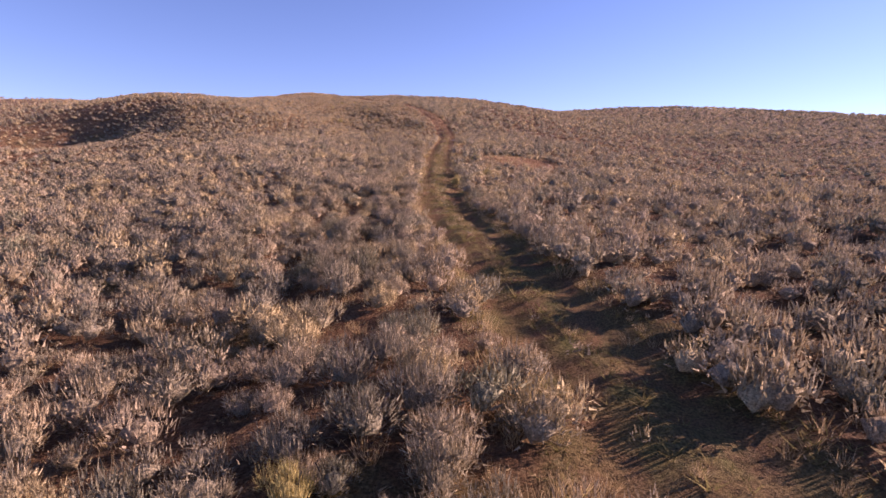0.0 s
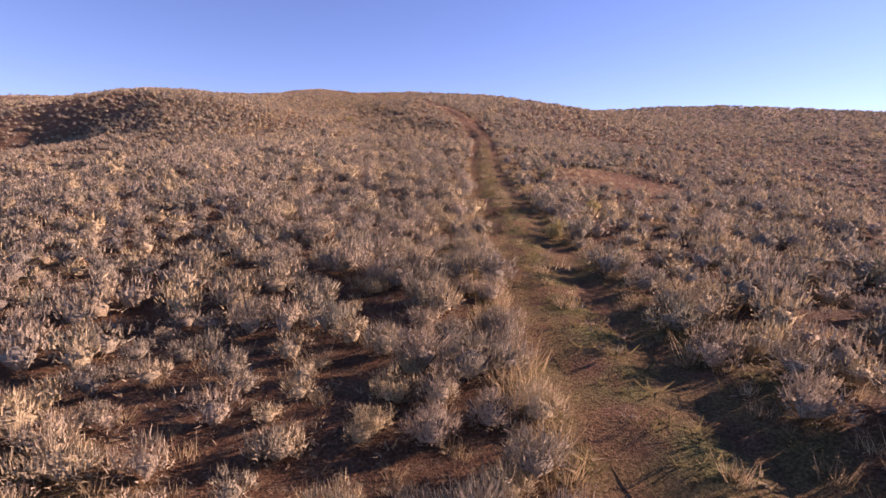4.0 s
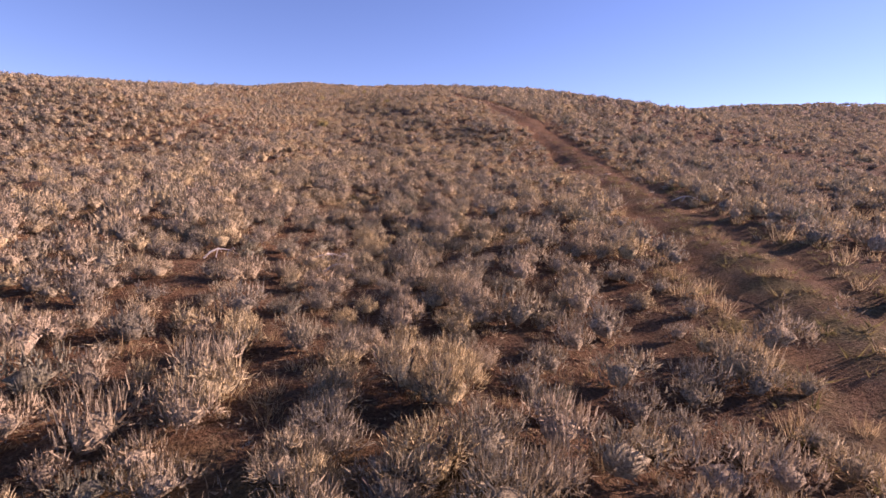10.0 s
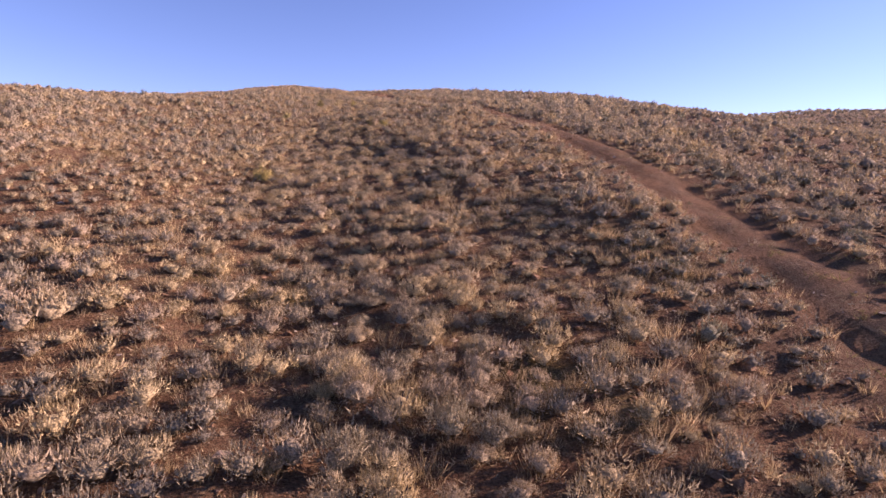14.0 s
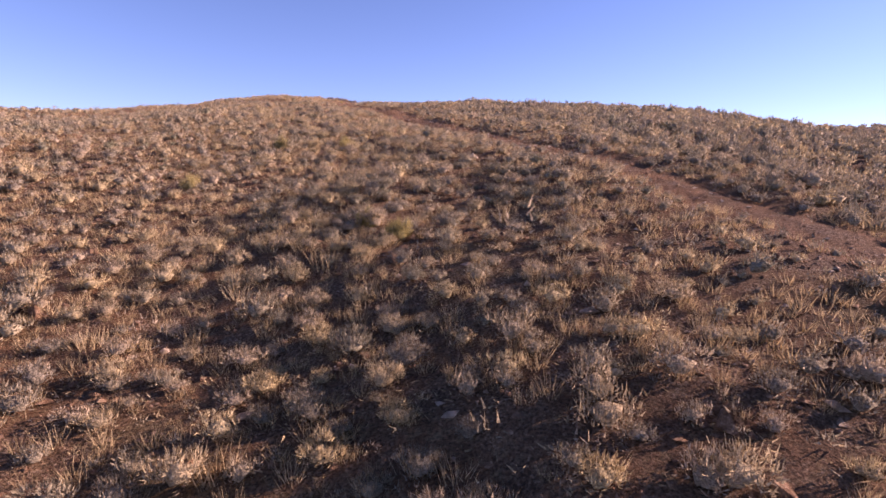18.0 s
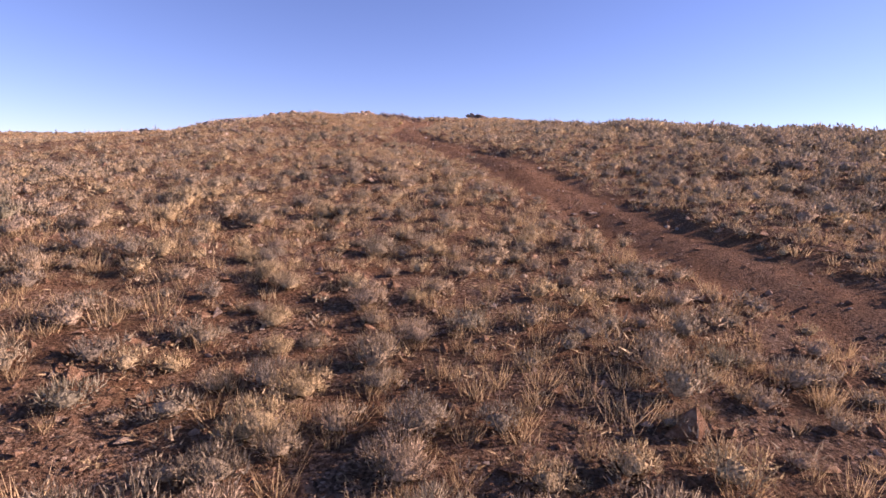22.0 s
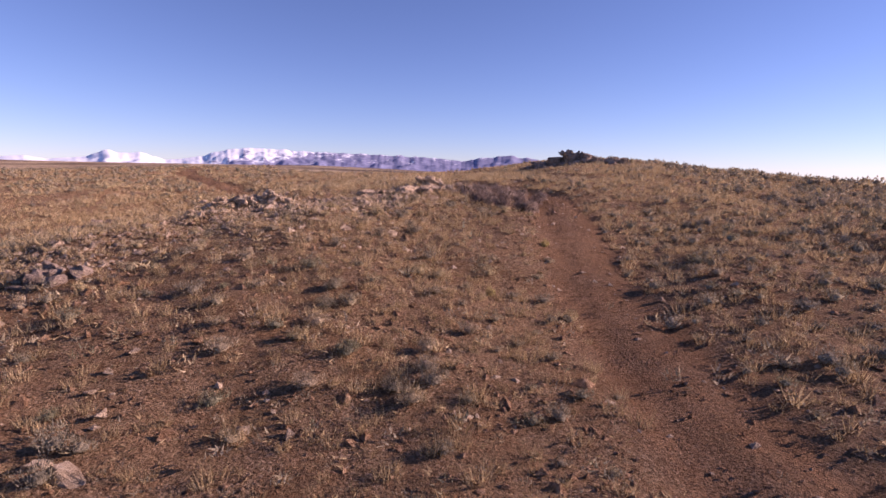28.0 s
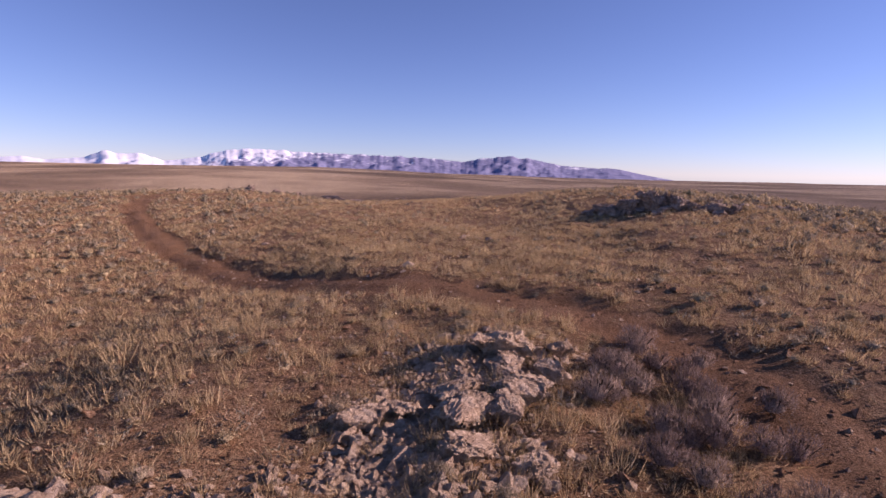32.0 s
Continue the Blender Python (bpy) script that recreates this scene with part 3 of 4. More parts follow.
def cover(x, y, tone):
    """How likely a bush stands at a place, and how large it is."""
    u = x - middle(y)
    lush = np.interp(y, [0, 80, 104, 118, 128, 136, 167], [0.97, 0.97, 0.95, 0.85, 0.6, 0.42, 0.14]) - 0.14 * smooth(-6, -12, u) * smooth(121, 134, y)
    wide = np.interp(y, [0, 35, 55, 70, 87, 110, 133, 142, 334], [0.93, 0.86, 0.76, 0.72, 0.62, 0.6, 0.5, 0.44, 0.46])
    flat = smooth(-9, -14, u) * smooth(161, 168, y)  # brush again on the flat behind the summit
    right = smooth(8, 16, u) * smooth(98.15, 124.6, y)
    left = smooth(-4, -14, u) * smooth(80, 94.7, y) * smooth(136.1, 117.7, y)
    lush, wide = lush + flat * 0.6, wide + flat * 0.14
    lush, wide = lush + right * 0.3, wide + right * 0.05
    slope = smooth(13, 24, u) * smooth(75, 98.15, y)  # the right flank stays thickly grown
    lush, wide = lush + slope * 0.3, wide + slope * 0.34
    lush, wide = np.minimum(lush + left * 0.4, 0.95), wide + left * 0.08
    d, i = off_line(x, y, ROAD[::2])
    lush = lush * np.where(y < 95, smooth(1.05, 1.35, d), smooth(0.8, 1.05, d))
    wide = wide * (1 - 0.3 * smooth(3.0, 1.2, d) * smooth(55, 75, y))
    east = x > ROAD[::2][i, 0]
    crest = east * smooth(134, 142, y) * smooth(168, 158, y) * smooth(0.8, 1.05, d)  # dark mounds east of the track
    lush, wide = lush + 0.16 * crest, wide * (1 + 0.2 * crest)
    lush = lush * (1 - east * smooth(3.0, 2.4, d) * np.maximum(smooth(6, 4, y), 0.6 * smooth(36, 39, y) * smooth(62, 56, y)))
    wide = wide * (1 + 0.22 * east * smooth(2.6, 1.4, d) * smooth(38, 34, y))
    clearing = ((x - 5.9) / 3.4) ** 2 + ((y - 44.6) / 4.8) ** 2
    lush = lush * smooth(0.9, 1.5, clearing + 0.3 * tone)
    lush = lush * (1 - 0.4 * smooth(0.7, 1.1, lumps(x, y, 6.5, 21)) * smooth(132.65, 103.9, y))
    return lush, wide * (0.97 + 0.15 * tone)


def jittered(u0, u1, v0, v1, step):
    u, v = np.meshgrid(np.arange(u0, u1, step), np.arange(v0, v1, step))
    u, v = (u + rng.uniform(-0.48, 0.48, u.shape) * step).ravel(), (v + rng.uniform(-0.48, 0.48, v.shape) * step).ravel()
    return u + middle(v), v


def bushes(step, u0, u1, v0, v1):
    x, y = jittered(u0, u1, v0, v1, step)
    lush, wide = cover(x, y, lumps(x, y, 14, 22))
    keep = rng.uniform(0, 1, len(x)) < lush
    x, y, wide = x[keep], y[keep], wide[keep] * np.clip(rng.lognormal(0, 0.27, keep.sum()), 0.5, 1.4)
    return x, y, np.clip(wide, 0.25, 1.2)


x, y, wide = (np.concatenate(c) for c in zip(bushes(0.7, -32, 30, -3, 40), bushes(0.62, -32, 30, 40, 62), bushes(0.62, -32, 30, 62, 84), bushes(0.64, -26, 24, 84, 161), bushes(0.8, -32, -26, 84, 161), bushes(0.8, 24, 30, 84, 161), bushes(0.78, -32, 30, 161, 191)))
# a thicket of taller mauve brush beside the summit outcrop
tx, ty = jittered(-6, 9, 153.4, 160.6, 0.74)
k = ((tx + 31.1 + 0.18 * (ty - 157)) / 1.5) ** 2 + ((ty - 156.9) / 3.3) ** 2 < 1 + 0.35 * lumps(tx, ty, 1.5, 61)
thicket = np.stack([tx[k], ty[k]], 1)
k = ((x[:, None] - thicket[:, 0]) ** 2 + (y[:, None] - thicket[:, 1]) ** 2).min(1) > 0.8
x, y, wide = x[k], y[k], wide[k]
# larger bushes lining the track where it gains the top
lining = np.array([(-26.6, 147.5, 0.62), (-26.6, 145.4, 0.66), (-26.9, 150.0, 0.5), (-25.0, 149.3, 0.6), (-25.7, 146.5, 0.65), (-25.5, 147.3, 0.5), (-28.5, 145.1, 0.6), (-29.0, 146.0, 0.5), (-29.2, 147.3, 0.42), (-32.4, 143.7, 0.55), (-31.1, 145.0, 0.5), (-30.2, 143.6, 0.5), (-29.0, 148.6, 0.4), (-26.4, 152.0, 0.5)])
x, y, wide = np.append(x, lining[:, 0]), np.append(y, lining[:, 1]), np.append(wide, lining[:, 2])
d, _ = off_line(x, y, FLIGHT)
order = np.argsort(d)
near_one = np.zeros(len(x), bool)
near_one[order[:300]] = True
tall = wide * rng.uniform(0.8, 1.2, len(x)) * np.interp(y, [60, 84, 110, 133], [1, 0.82, 0.85, 0.8])

SAGE0 = [(sage(rng, 12, 84, 0.125, 0.013, 2, 0.5, 0.25 + 0.06 * k), stems(rng, 16, 0.03)) for k in range(6)]
SAGE1 = [sage(rng, 11, 32, 0.13, 0.023, 1, 0.54, 0.25 + 0.06 * k) for k in range(8)]
SAGE2 = [sage(rng, 10, 13, 0.14, 0.043, 1, 0.6, 0.25 + 0.06 * k) for k in range(8)]
SAGE3 = [sage(rng, 8, 11, 0.16, 0.066, 1, 0.6) for _ in range(6)]
SAGE4 = [sage(rng, 6, 8, 0.19, 0.1, 1, 0.62) for _ in range(5)]
CUSHION = [sage(rng, 5, 3, 0.26, 0.05, 1, 0) for _ in range(6)]

kinds = [(raw_mesh("foliage", leaf[0], leaf[1], SAGE, normals=leaf[2]), raw_mesh("stem", *stem, WOOD)) for leaf, stem in SAGE0]
zs = ground_z(x[near_one], y[near_one])
for px, py, pz, w, t in zip(x[near_one], y[near_one], zs, wide[near_one], tall[near_one]):
    leaf, stem = kinds[rng.integers(0, 6)]
    bush = new("sagebrush")
    bush.matrix_basis = Matrix.LocRotScale((px, py, pz - 0.02), Euler((0, 0, rng.uniform(0, 6.28))), (w, w, t))
    part("foliage", leaf, bush)
    part("stem", stem, bush)
    size_word = "low" if t < 0.45 else "tall" if t > 0.85 else "rounded"
    tagged(bush, f"{size_word} grey-tan sagebrush on {'stony red soil' if py > 105 else 'brown soil'}", "shrub", "sagebrush on the hillside")

for name, kinds_, lo, hi in (("sagebrush_near", [leaf for leaf, _ in SAGE0], 0, 1.3), ("sagebrush_middle", SAGE1, 1.3, 5), ("sagebrush_slope", SAGE2, 5, 14), ("sagebrush_upper", SAGE3, 14, 21), ("sagebrush_flank", SAGE4, 21, 99)):
    k = ~near_one & (d >= lo) & (d < hi)
    tagged(new(name, scattered(name, kinds_, x[k], y[k], wide[k], tall[k], rng, SAGE, 0.02)), "dense stand of grey-tan sagebrush", "shrubs", kind="stuff")

mauve_kinds = [(raw_mesh("foliage", leaf[0], leaf[1], MAUVE, normals=leaf[2]), raw_mesh("stem", *stem, WOOD)) for leaf, stem in SAGE0[3:]]
for px, py in thicket:
    bush, w = new("bitterbrush"), rng.uniform(0.7, 1.0)
    leaf, stem = mauve_kinds[rng.integers(0, 3)]
    bush.matrix_basis = Matrix.LocRotScale((px, py, ground_z(px, py)[0] - 0.02), Euler((0, 0, rng.uniform(0, 6.28))), (w, w, w * 0.95))
    part("foliage", leaf, bush)
    part("stem", stem, bush)
    tagged(bush, "dusky mauve leafless brush in a thicket beside the rocks", "shrub", "mauve thicket by the outcrop")

# low seedlings and cushions between the bushes
x, y = jittered(-24, 22, -2, 186.7, 0.52)
d, _ = off_line(x, y, FLIGHT)
dr, _ = off_line(x, y, ROAD[::2])
chance = np.interp(y, [0, 70, 103.9, 132.65, 150, 160], [0.25, 0.35, 0.7, 0.85, 0.7, 0.35]) * smooth(1.1, 1.4, dr) + smooth(0.6, 0.35, dr) * np.interp(y, [30, 45, 70, 80, 104, 161], [0.5, 0.6, 0.55, 0.25, 0.25, 0.1])
k = (d < np.interp(y, [60, 115.4], [12, 24])) & (rng.uniform(0, 1, len(x)) < chance)
x, y, w = x[k], y[k], rng.lognormal(-1.12, 0.35, k.sum())
tagged(new("sagebrush_seedlings", scattered("sagebrush_seedlings", CUSHION, x, y, w, w * rng.uniform(0.6, 1.1, len(w)), rng, SAGE)), "small grey-green cushions and seedlings between the bushes", "shrubs", kind="stuff")

far_sets = []
for u0, u1, v0, v1 in ((-75, -32, 0, 207), (30, 80, 0, 207), (-75, 60, 191, 290)):
    far_sets.append(bushes(1.1, u0, u1, v0, v1))
fx, fy, fw = (np.concatenate(c) for c in zip(*far_sets))
tagged(new("sagebrush_far", scattered("sagebrush_far", SAGE4, fx, fy, fw * 1.1, fw * 0.95, rng, SAGE, 0.02)), "sagebrush covering the flanks of the hill", "shrubs", kind="stuff")
far_sets = [bushes(1.7, -135, -75, 10, 250), bushes(1.7, 80, 150, 10, 250)]
fx, fy, fw = (np.concatenate(c) for c in zip(*far_sets))
tagged(new("sagebrush_distant", scattered("sagebrush_distant", SAGE4, fx, fy, fw * 1.5, fw * 1.1, rng, SAGE, 0.02)), "sagebrush on distant slopes", "shrubs", kind="stuff")

# bunchgrass: thick near the summit, thin below
TUFT0 = [tuft(rng, 44, 0.22, 0.007, 0.3) for _ in range(5)]
TUFT1 = [tuft(rng, 26, 0.2, 0.012, 0.4) for _ in range(5)]
TUFT2 = [tuft(rng, 16, 0.19, 0.02, 0.45) for _ in range(5)]


def grasses(step, u0, u1, v0, v1):
    gx_, gy_ = jittered(u0, u1, v0, v1, step)
    u = gx_ - middle(gy_)
    p = np.interp(gy_, [0, 60, 86.65, 109.65, 132.65, 195.9], [0.2, 0.4, 0.85, 0.9, 0.95, 0.95]) * (0.8 + 0.5 * lumps(gx_, gy_, 7, 31))
    dr, _ = off_line(gx_, gy_, ROAD[::2])
    p = p * smooth(0.85, 1.25, dr) + 0.35 * smooth(2.2, 1.5, dr) * smooth(0.9, 1.3, dr) * (gy_ < 70) + 0.25 * smooth(0.45, 0.2, dr) * (gy_ < 62)
    keep = rng.uniform(0, 1, len(gx_)) < p
    return gx_[keep], gy_[keep], rng.lognormal(0, 0.25, keep.sum()) * np.interp(gy_[keep], [60, 86.65, 110, 125, 136, 150, 158], [0.95, 1.15, 1.1, 0.9, 0.8, 1.0, 1.2])


x, y, s = grasses(0.38, -22, 20, -2, 182.1)
d, _ = off_line(x, y, FLIGHT)
near_tuft = np.zeros(len(x), bool)
near_tuft[np.argsort(d)[:220]] = True
meshes = [raw_mesh("bunchgrass", t[0], t[1], STRAW, normals=t[2]) for t in TUFT0]
for px, py, pz, k in zip(x[near_tuft], y[near_tuft], ground_z(x[near_tuft], y[near_tuft]), s[near_tuft]):
    g = new("bunchgrass", meshes[rng.integers(0, 5)])
    g.matrix_basis = Matrix.LocRotScale((px, py, pz), Euler((0, 0, rng.uniform(0, 6.28))), (k * 1.2, k * 1.2, k))
    tagged(g, "dry straw-coloured bunchgrass tuft between the shrubs", "grass", "bunchgrass tufts")
for name, kinds_, lo, hi in (("bunchgrass_near", TUFT0, 0, 5), ("bunchgrass_middle", TUFT1, 5, 12), ("bunchgrass_slope", TUFT2, 12, 99)):
    k = ~near_tuft & (d >= lo) & (d < hi)
    tagged(new(name, scattered(name, kinds_, x[k], y[k], s[k] * 1.2, s[k], rng, STRAW)), "dry straw-coloured bunchgrass", "grass", kind="stuff")
x, y, s = grasses(0.55, -62, 46, 117.7, 259.15)
k = (x - middle(y) < -22) | (x - middle(y) > 20) | (y > 182)
tagged(new("bunchgrass_far", scattered("bunchgrass_far", TUFT2, x[k], y[k], s[k] * 1.3, s[k], rng, STRAW)), "pale dry grass over the summit", "grass", kind="stuff")

# tall golden grass leaning over the west edge of the track
x, y = jittered(-30, 30, -3, 62, 0.24)
d, i = off_line(x, y, ROAD[::2])
west = x < ROAD[::2][i, 0]
keep = rng.uniform(0, 1, len(x)) < smooth(1.15, 1.35, d) * smooth(2.1, 1.6, d) * np.where(west, 0.12 + 0.63 * smooth(38, 26, y), 0.06) * (0.7 + 0.6 * lumps(x, y, 4, 51))
x, y = x[keep], y[keep]
s = rng.lognormal(0.45, 0.25, len(x))
tagged(new("verge_grass", scattered("verge_grass", [tuft(rng, 26, 0.25, 0.010) for _ in range(4)], x, y, s * 0.9, s * 0.85, rng, STRAW)), "tall golden grass along the edge of the dirt track", "grass", kind="stuff")

# short green-gold grass on the crown and verges of the track
x, y = jittered(-30, 30, -3, 84, 0.2)
d, _ = off_line(x, y, ROAD[::2])
keep = rng.uniform(0, 1, len(x)) < np.maximum(smooth(0.62, 0.3, d) * 0.8, smooth(1.0, 1.3, d) * smooth(2.1, 1.5, d) * 0.65) * np.interp(y, [45, 84], [1, 0.15])
x, y = x[keep], y[keep]
s = rng.lognormal(-0.15, 0.3, len(x)) * 0.42
TURF = [tuft(rng, 9, 0.34, 0.022, 0.6) for _ in range(4)]
tagged(new("track_grass", scattered("track_grass", TURF, x, y, s * 1.8, s, rng, GREEN)), "short green-gold grass along the dirt track", "grass", kind="stuff")

# litter: fallen twigs, leaves and dead grass lying flat
def litter(rng, n):
    a, r = rng.uniform(0, 6.283, n), rng.uniform(0, 0.22, n)
    base = np.stack([r * np.cos(a), r * np.sin(a), np.full(n, 0.004)], 1)
    b = rng.uniform(0, 6.283, n)
    return sprays(base, np.stack([np.cos(b), np.sin(b), rng.uniform(0.1, 0.75, n)], 1) * rng.uniform(0.04, 0.12, (n, 1)), rng.uniform(0.012, 0.03, n), rng, np.tile([0, 0, 1.0], (n, 1)))


x, y = jittered(-14, 14, -2, 182.1, 0.42)
d, _ = off_line(x, y, FLIGHT)
dr, _ = off_line(x, y, ROAD[::2])
k = (d < 11) & (dr > 1.2) & (rng.uniform(0, 1, len(x)) < 0.8)
x, y = x[k], y[k]
tagged(new("plant_litter", scattered("plant_litter", [litter(rng, 8) for _ in range(6)], x, y, rng.uniform(0.7, 1.4, len(x)), rng.uniform(0.7, 1.4, len(x)), rng, STRAW)), "dead grass and twigs lying on the soil", "litter", kind="stuff")

# single bushes that stand out
GOLDEN = [sage(rng, 9, 80, 0.2, 0.014, 2, 0.6, 0.7) for _ in range(3)]
YELLOW_MESHES = [(raw_mesh("foliage", g[0], g[1], YELLOW, normals=g[2]), raw_mesh("stem", *stems(rng, 8, 0.02), WOOD)) for g in GOLDEN]


def rabbitbrush(px, py, size, label):
    e = new("rabbitbrush")
    e.matrix_basis = Matrix.LocRotScale((px, py, ground_z(px, py)[0] - 0.02), Euler((0, 0, rng.uniform(0, 6.28))), (size * 0.62, size * 0.62, size * 0.7))
    leaf, stem = YELLOW_MESHES[rng.integers(0, 3)]
    part("foliage", leaf, e)
    part("stem", stem, e)
    tagged(e, label, "shrub", "rabbitbrush")


for px, py, k in ((-1.4, 4.6, 1.1), (2.3, 43.1, 1.5), (0.6, 30.5, 1.3), (-4.0, 32.0, 1.0), (2.6, 34.6, 1.2), (1.7, 27.5, 1.0)):
    rabbitbrush(px, py, k, "yellow-green rabbitbrush beside the dirt track")
for px, py, k in ((-16.72, 88.84, 1.6), (-20.28, 109.53, 1.3), (-17.87, 110.45, 1.2), (-20.86, 103.55, 1.2), (-13.61, 99.07, 1.2), (-14.42, 99.87, 1.1), (-31.67, 134.03, 0.8), (-29.15, 149.8, 0.5), (-30.1, 145.7, 0.45)):
    rabbitbrush(px, py, k, "golden dry rabbitbrush among the sagebrush")

# ---------------------------------------------------------------- rocks
ROCKS = [boulder(rng, 3 if k < 5 else 2, 20, 0.15) for k in range(9)]
PALE_ROCKS = [raw_mesh("boulder", v, f, PALE, False) for v, f in ROCKS]
DARK_ROCKS = [raw_mesh("boulder", v, f, DARK, False) for v, f in ROCKS]
PEBBLES = [boulder(rng, 1, 6, 0.1) for _ in range(6)]


def block(parent, meshes_, px, py, size, k, sink=0.3, spin=None, name="boulder"):
    ob = new(name, meshes_[k % len(meshes_)])
    ob.parent = parent
    z = ground_z(px, py)[0] - parent.location.z + size[2] * (1 - sink) * 0.55 - size[2] * sink * 0.5
    ob.matrix_basis = Matrix.LocRotScale((px - parent.location.x, py - parent.location.y, z), Euler((rng.uniform(-0.35, 0.35), rng.uniform(-0.35, 0.35), rng.uniform(0, 6.28) if spin is None else spin)), size)
    return ob


def outcrop(line, n, spread, low, high, meshes_, label, sink=0.35, heap=0.0):
    px, py = line[0]
    e = new("rock_outcrop")
    e.location = (*np.mean(line, 0), ground_z(*np.mean(line, 0))[0])
    run = spaced(np.array(line, float), 0.1)
    for k in range(n):
        cx, cy = run[int((k + rng.uniform(0, 1)) / n * len(run)) % len(run)] + rng.normal(size=2) * spread
        s = rng.uniform(low, high)
        rock = block(e, meshes_, cx, cy, (s * rng.uniform(0.9, 1.8), s * rng.uniform(0.6, 1.2), s * rng.uniform(0.5, 1.0)), int(rng.integers(0, 9)), sink)
        near = np.hypot(*(run - (cx, cy)).T).min() / (spread * 2)
        rock.location.z += heap * max(0, 1 - near) * (0.75 + 0.3 * math.sin(k * 12.9))
    if heap:  # the solid rock under the loose blocks
        for cx, cy in run[:: max(1, int(heap * 7))]:
            block(e, meshes_, cx, cy, (heap * 0.8, heap * 0.65, heap * 0.85), int(rng.integers(0, 5)), 0.3)
    return tagged(e, label, "rock", "rock outcrops")


def crag(rng):
    """A craggy mass of bedrock, split by steep joints and flat bedding."""
    v, f = boulder(rng, 5, 26, 0.1)
    k, p = rng.normal(size=(5, 3)) * [5, 5, 2], rng.uniform(0, 6, 5)
    v = v * (1 - 0.10 * (np.abs(np.sin(v @ k.T + p)) < 0.16).sum(1) * 0.6)[:, None]
    seed = Vector(rng.uniform(0, 50, 3))
    rough = np.array([noise.hetero_terrain(Vector(q) * 3.2 + seed, 0.8, 2.1, 6, 0.6) for q in v])
    v = v * (1 + 0.05 * (rough - rough.mean()))[:, None] + rng.normal(size=v.shape) * 0.012
    v[:, 2] += 0.05 * np.sign(np.sin(v[:, 2] * 9 + rough))
    return v, f


CRAGS = [crag(rng) for _ in range(4)]
PALE_CRAGS = [raw_mesh("bedrock", v, f, PALE, False) for v, f in CRAGS]
DARK_CRAGS = [raw_mesh("bedrock", v, f, DARK, False) for v, f in CRAGS]


def bedrock(e, meshes_, masses):
    """The solid masses of an outcrop: place, size along, across and up, turn in degrees."""
    for k, (px, py, sx, sy, sz, turn) in enumerate(masses):
        ob = new("bedrock", meshes_[k % 4])
        ob.parent = e
        z = ground_z(px, py)[0] - e.location.z + sz * 0.25
        ob.matrix_basis = Matrix.LocRotScale((px - e.location.x, py - e.location.y, z), Euler((rng.uniform(-0.15, 0.15), rng.uniform(-0.15, 0.15), radians(turn))), (sx * 1.2, sy * 1.2, sz * 0.76))


main = outcrop([(-33.9, 154.2), (-34.3, 155.3), (-33.9, 156.4), (-34.2, 157.9)], 190, 0.5, 0.05, 0.18, PALE_ROCKS, "pale weathered craggy rock outcrop on the summit ridge", 0.3)
bedrock(main, PALE_CRAGS, [(-34.6, 155.3, 0.95, 0.6, 0.62, 70), (-33.8, 156.3, 0.75, 0.65, 0.58, 20), (-34.3, 157.9, 0.95, 0.62, 0.66, 40), (-33.5, 154.4, 0.6, 0.5, 0.42, 80), (-33.4, 157.3, 0.5, 0.42, 0.5, 0), (-34.2, 156.9, 0.8, 0.5, 0.4, 110), (-33.2, 158.3, 0.4, 0.3, 0.4, 50), (-34.4, 154.5, 0.75, 0.5, 0.4, 60), (-34.0, 155.6, 0.8, 0.5, 0.52, 100), (-34.2, 157.3, 0.7, 0.5, 0.5, 80), (-34.9, 156.2, 0.7, 0.45, 0.28, 75)])
spur = outcrop([(-36.5, 154.6), (-35.6, 155.2)], 22, 0.25, 0.06, 0.2, PALE_ROCKS, "small jagged rock ledge beside the outcrop")
bedrock(spur, PALE_CRAGS[1:] + PALE_CRAGS[:1], [(-36.1, 155.0, 0.75, 0.42, 0.5, 30), (-35.5, 155.4, 0.4, 0.35, 0.3, 60)])
heap = outcrop([(-40.7, 151.2), (-39.8, 151.5), (-39.1, 152.0), (-38.2, 152.2)], 75, 0.3, 0.08, 0.2, PALE_ROCKS, "broken pale rocks heaped on the ridge edge", 0.25, 0.3)
bedrock(heap, PALE_CRAGS[2:] + PALE_CRAGS[:2], [(-39.5, 151.8, 0.85, 0.5, 0.5, 25), (-40.4, 151.5, 0.6, 0.4, 0.35, 10), (-38.8, 152.2, 0.4, 0.35, 0.38, 60)])
large = outcrop([(-31.4, 182.4), (-29, 181.5), (-27, 180.2), (-24.4, 179.8)], 46, 0.5, 0.2, 0.5, DARK_ROCKS, "large dark shadowed rock outcrop beyond the summit", 0.2)
bedrock(large, DARK_CRAGS, [(-30.6, 182.2, 1.4, 0.9, 1.0, -20), (-29.2, 181.6, 1.5, 1.0, 1.4, -25), (-28.0, 180.9, 1.4, 0.9, 1.5, -30), (-27.0, 180.4, 1.0, 0.8, 1.3, -10), (-25.4, 180.0, 1.2, 0.6, 0.75, -10), (-24.1, 179.8, 0.6, 0.45, 0.9, 30)])
trail = outcrop([(-24.6, 183.6), (-22.5, 183.4), (-18.6, 185.2)], 26, 0.35, 0.15, 0.4, DARK_ROCKS, "low dark rocks trailing from the large outcrop", 0.3)
bedrock(trail, DARK_CRAGS[1:] + DARK_CRAGS[:1], [(-24.4, 183.5, 0.4, 0.35, 0.8, 0), (-19.5, 185.0, 1.2, 0.6, 0.6, 15), (-18.2, 185.3, 0.5, 0.4, 0.6, 40)])
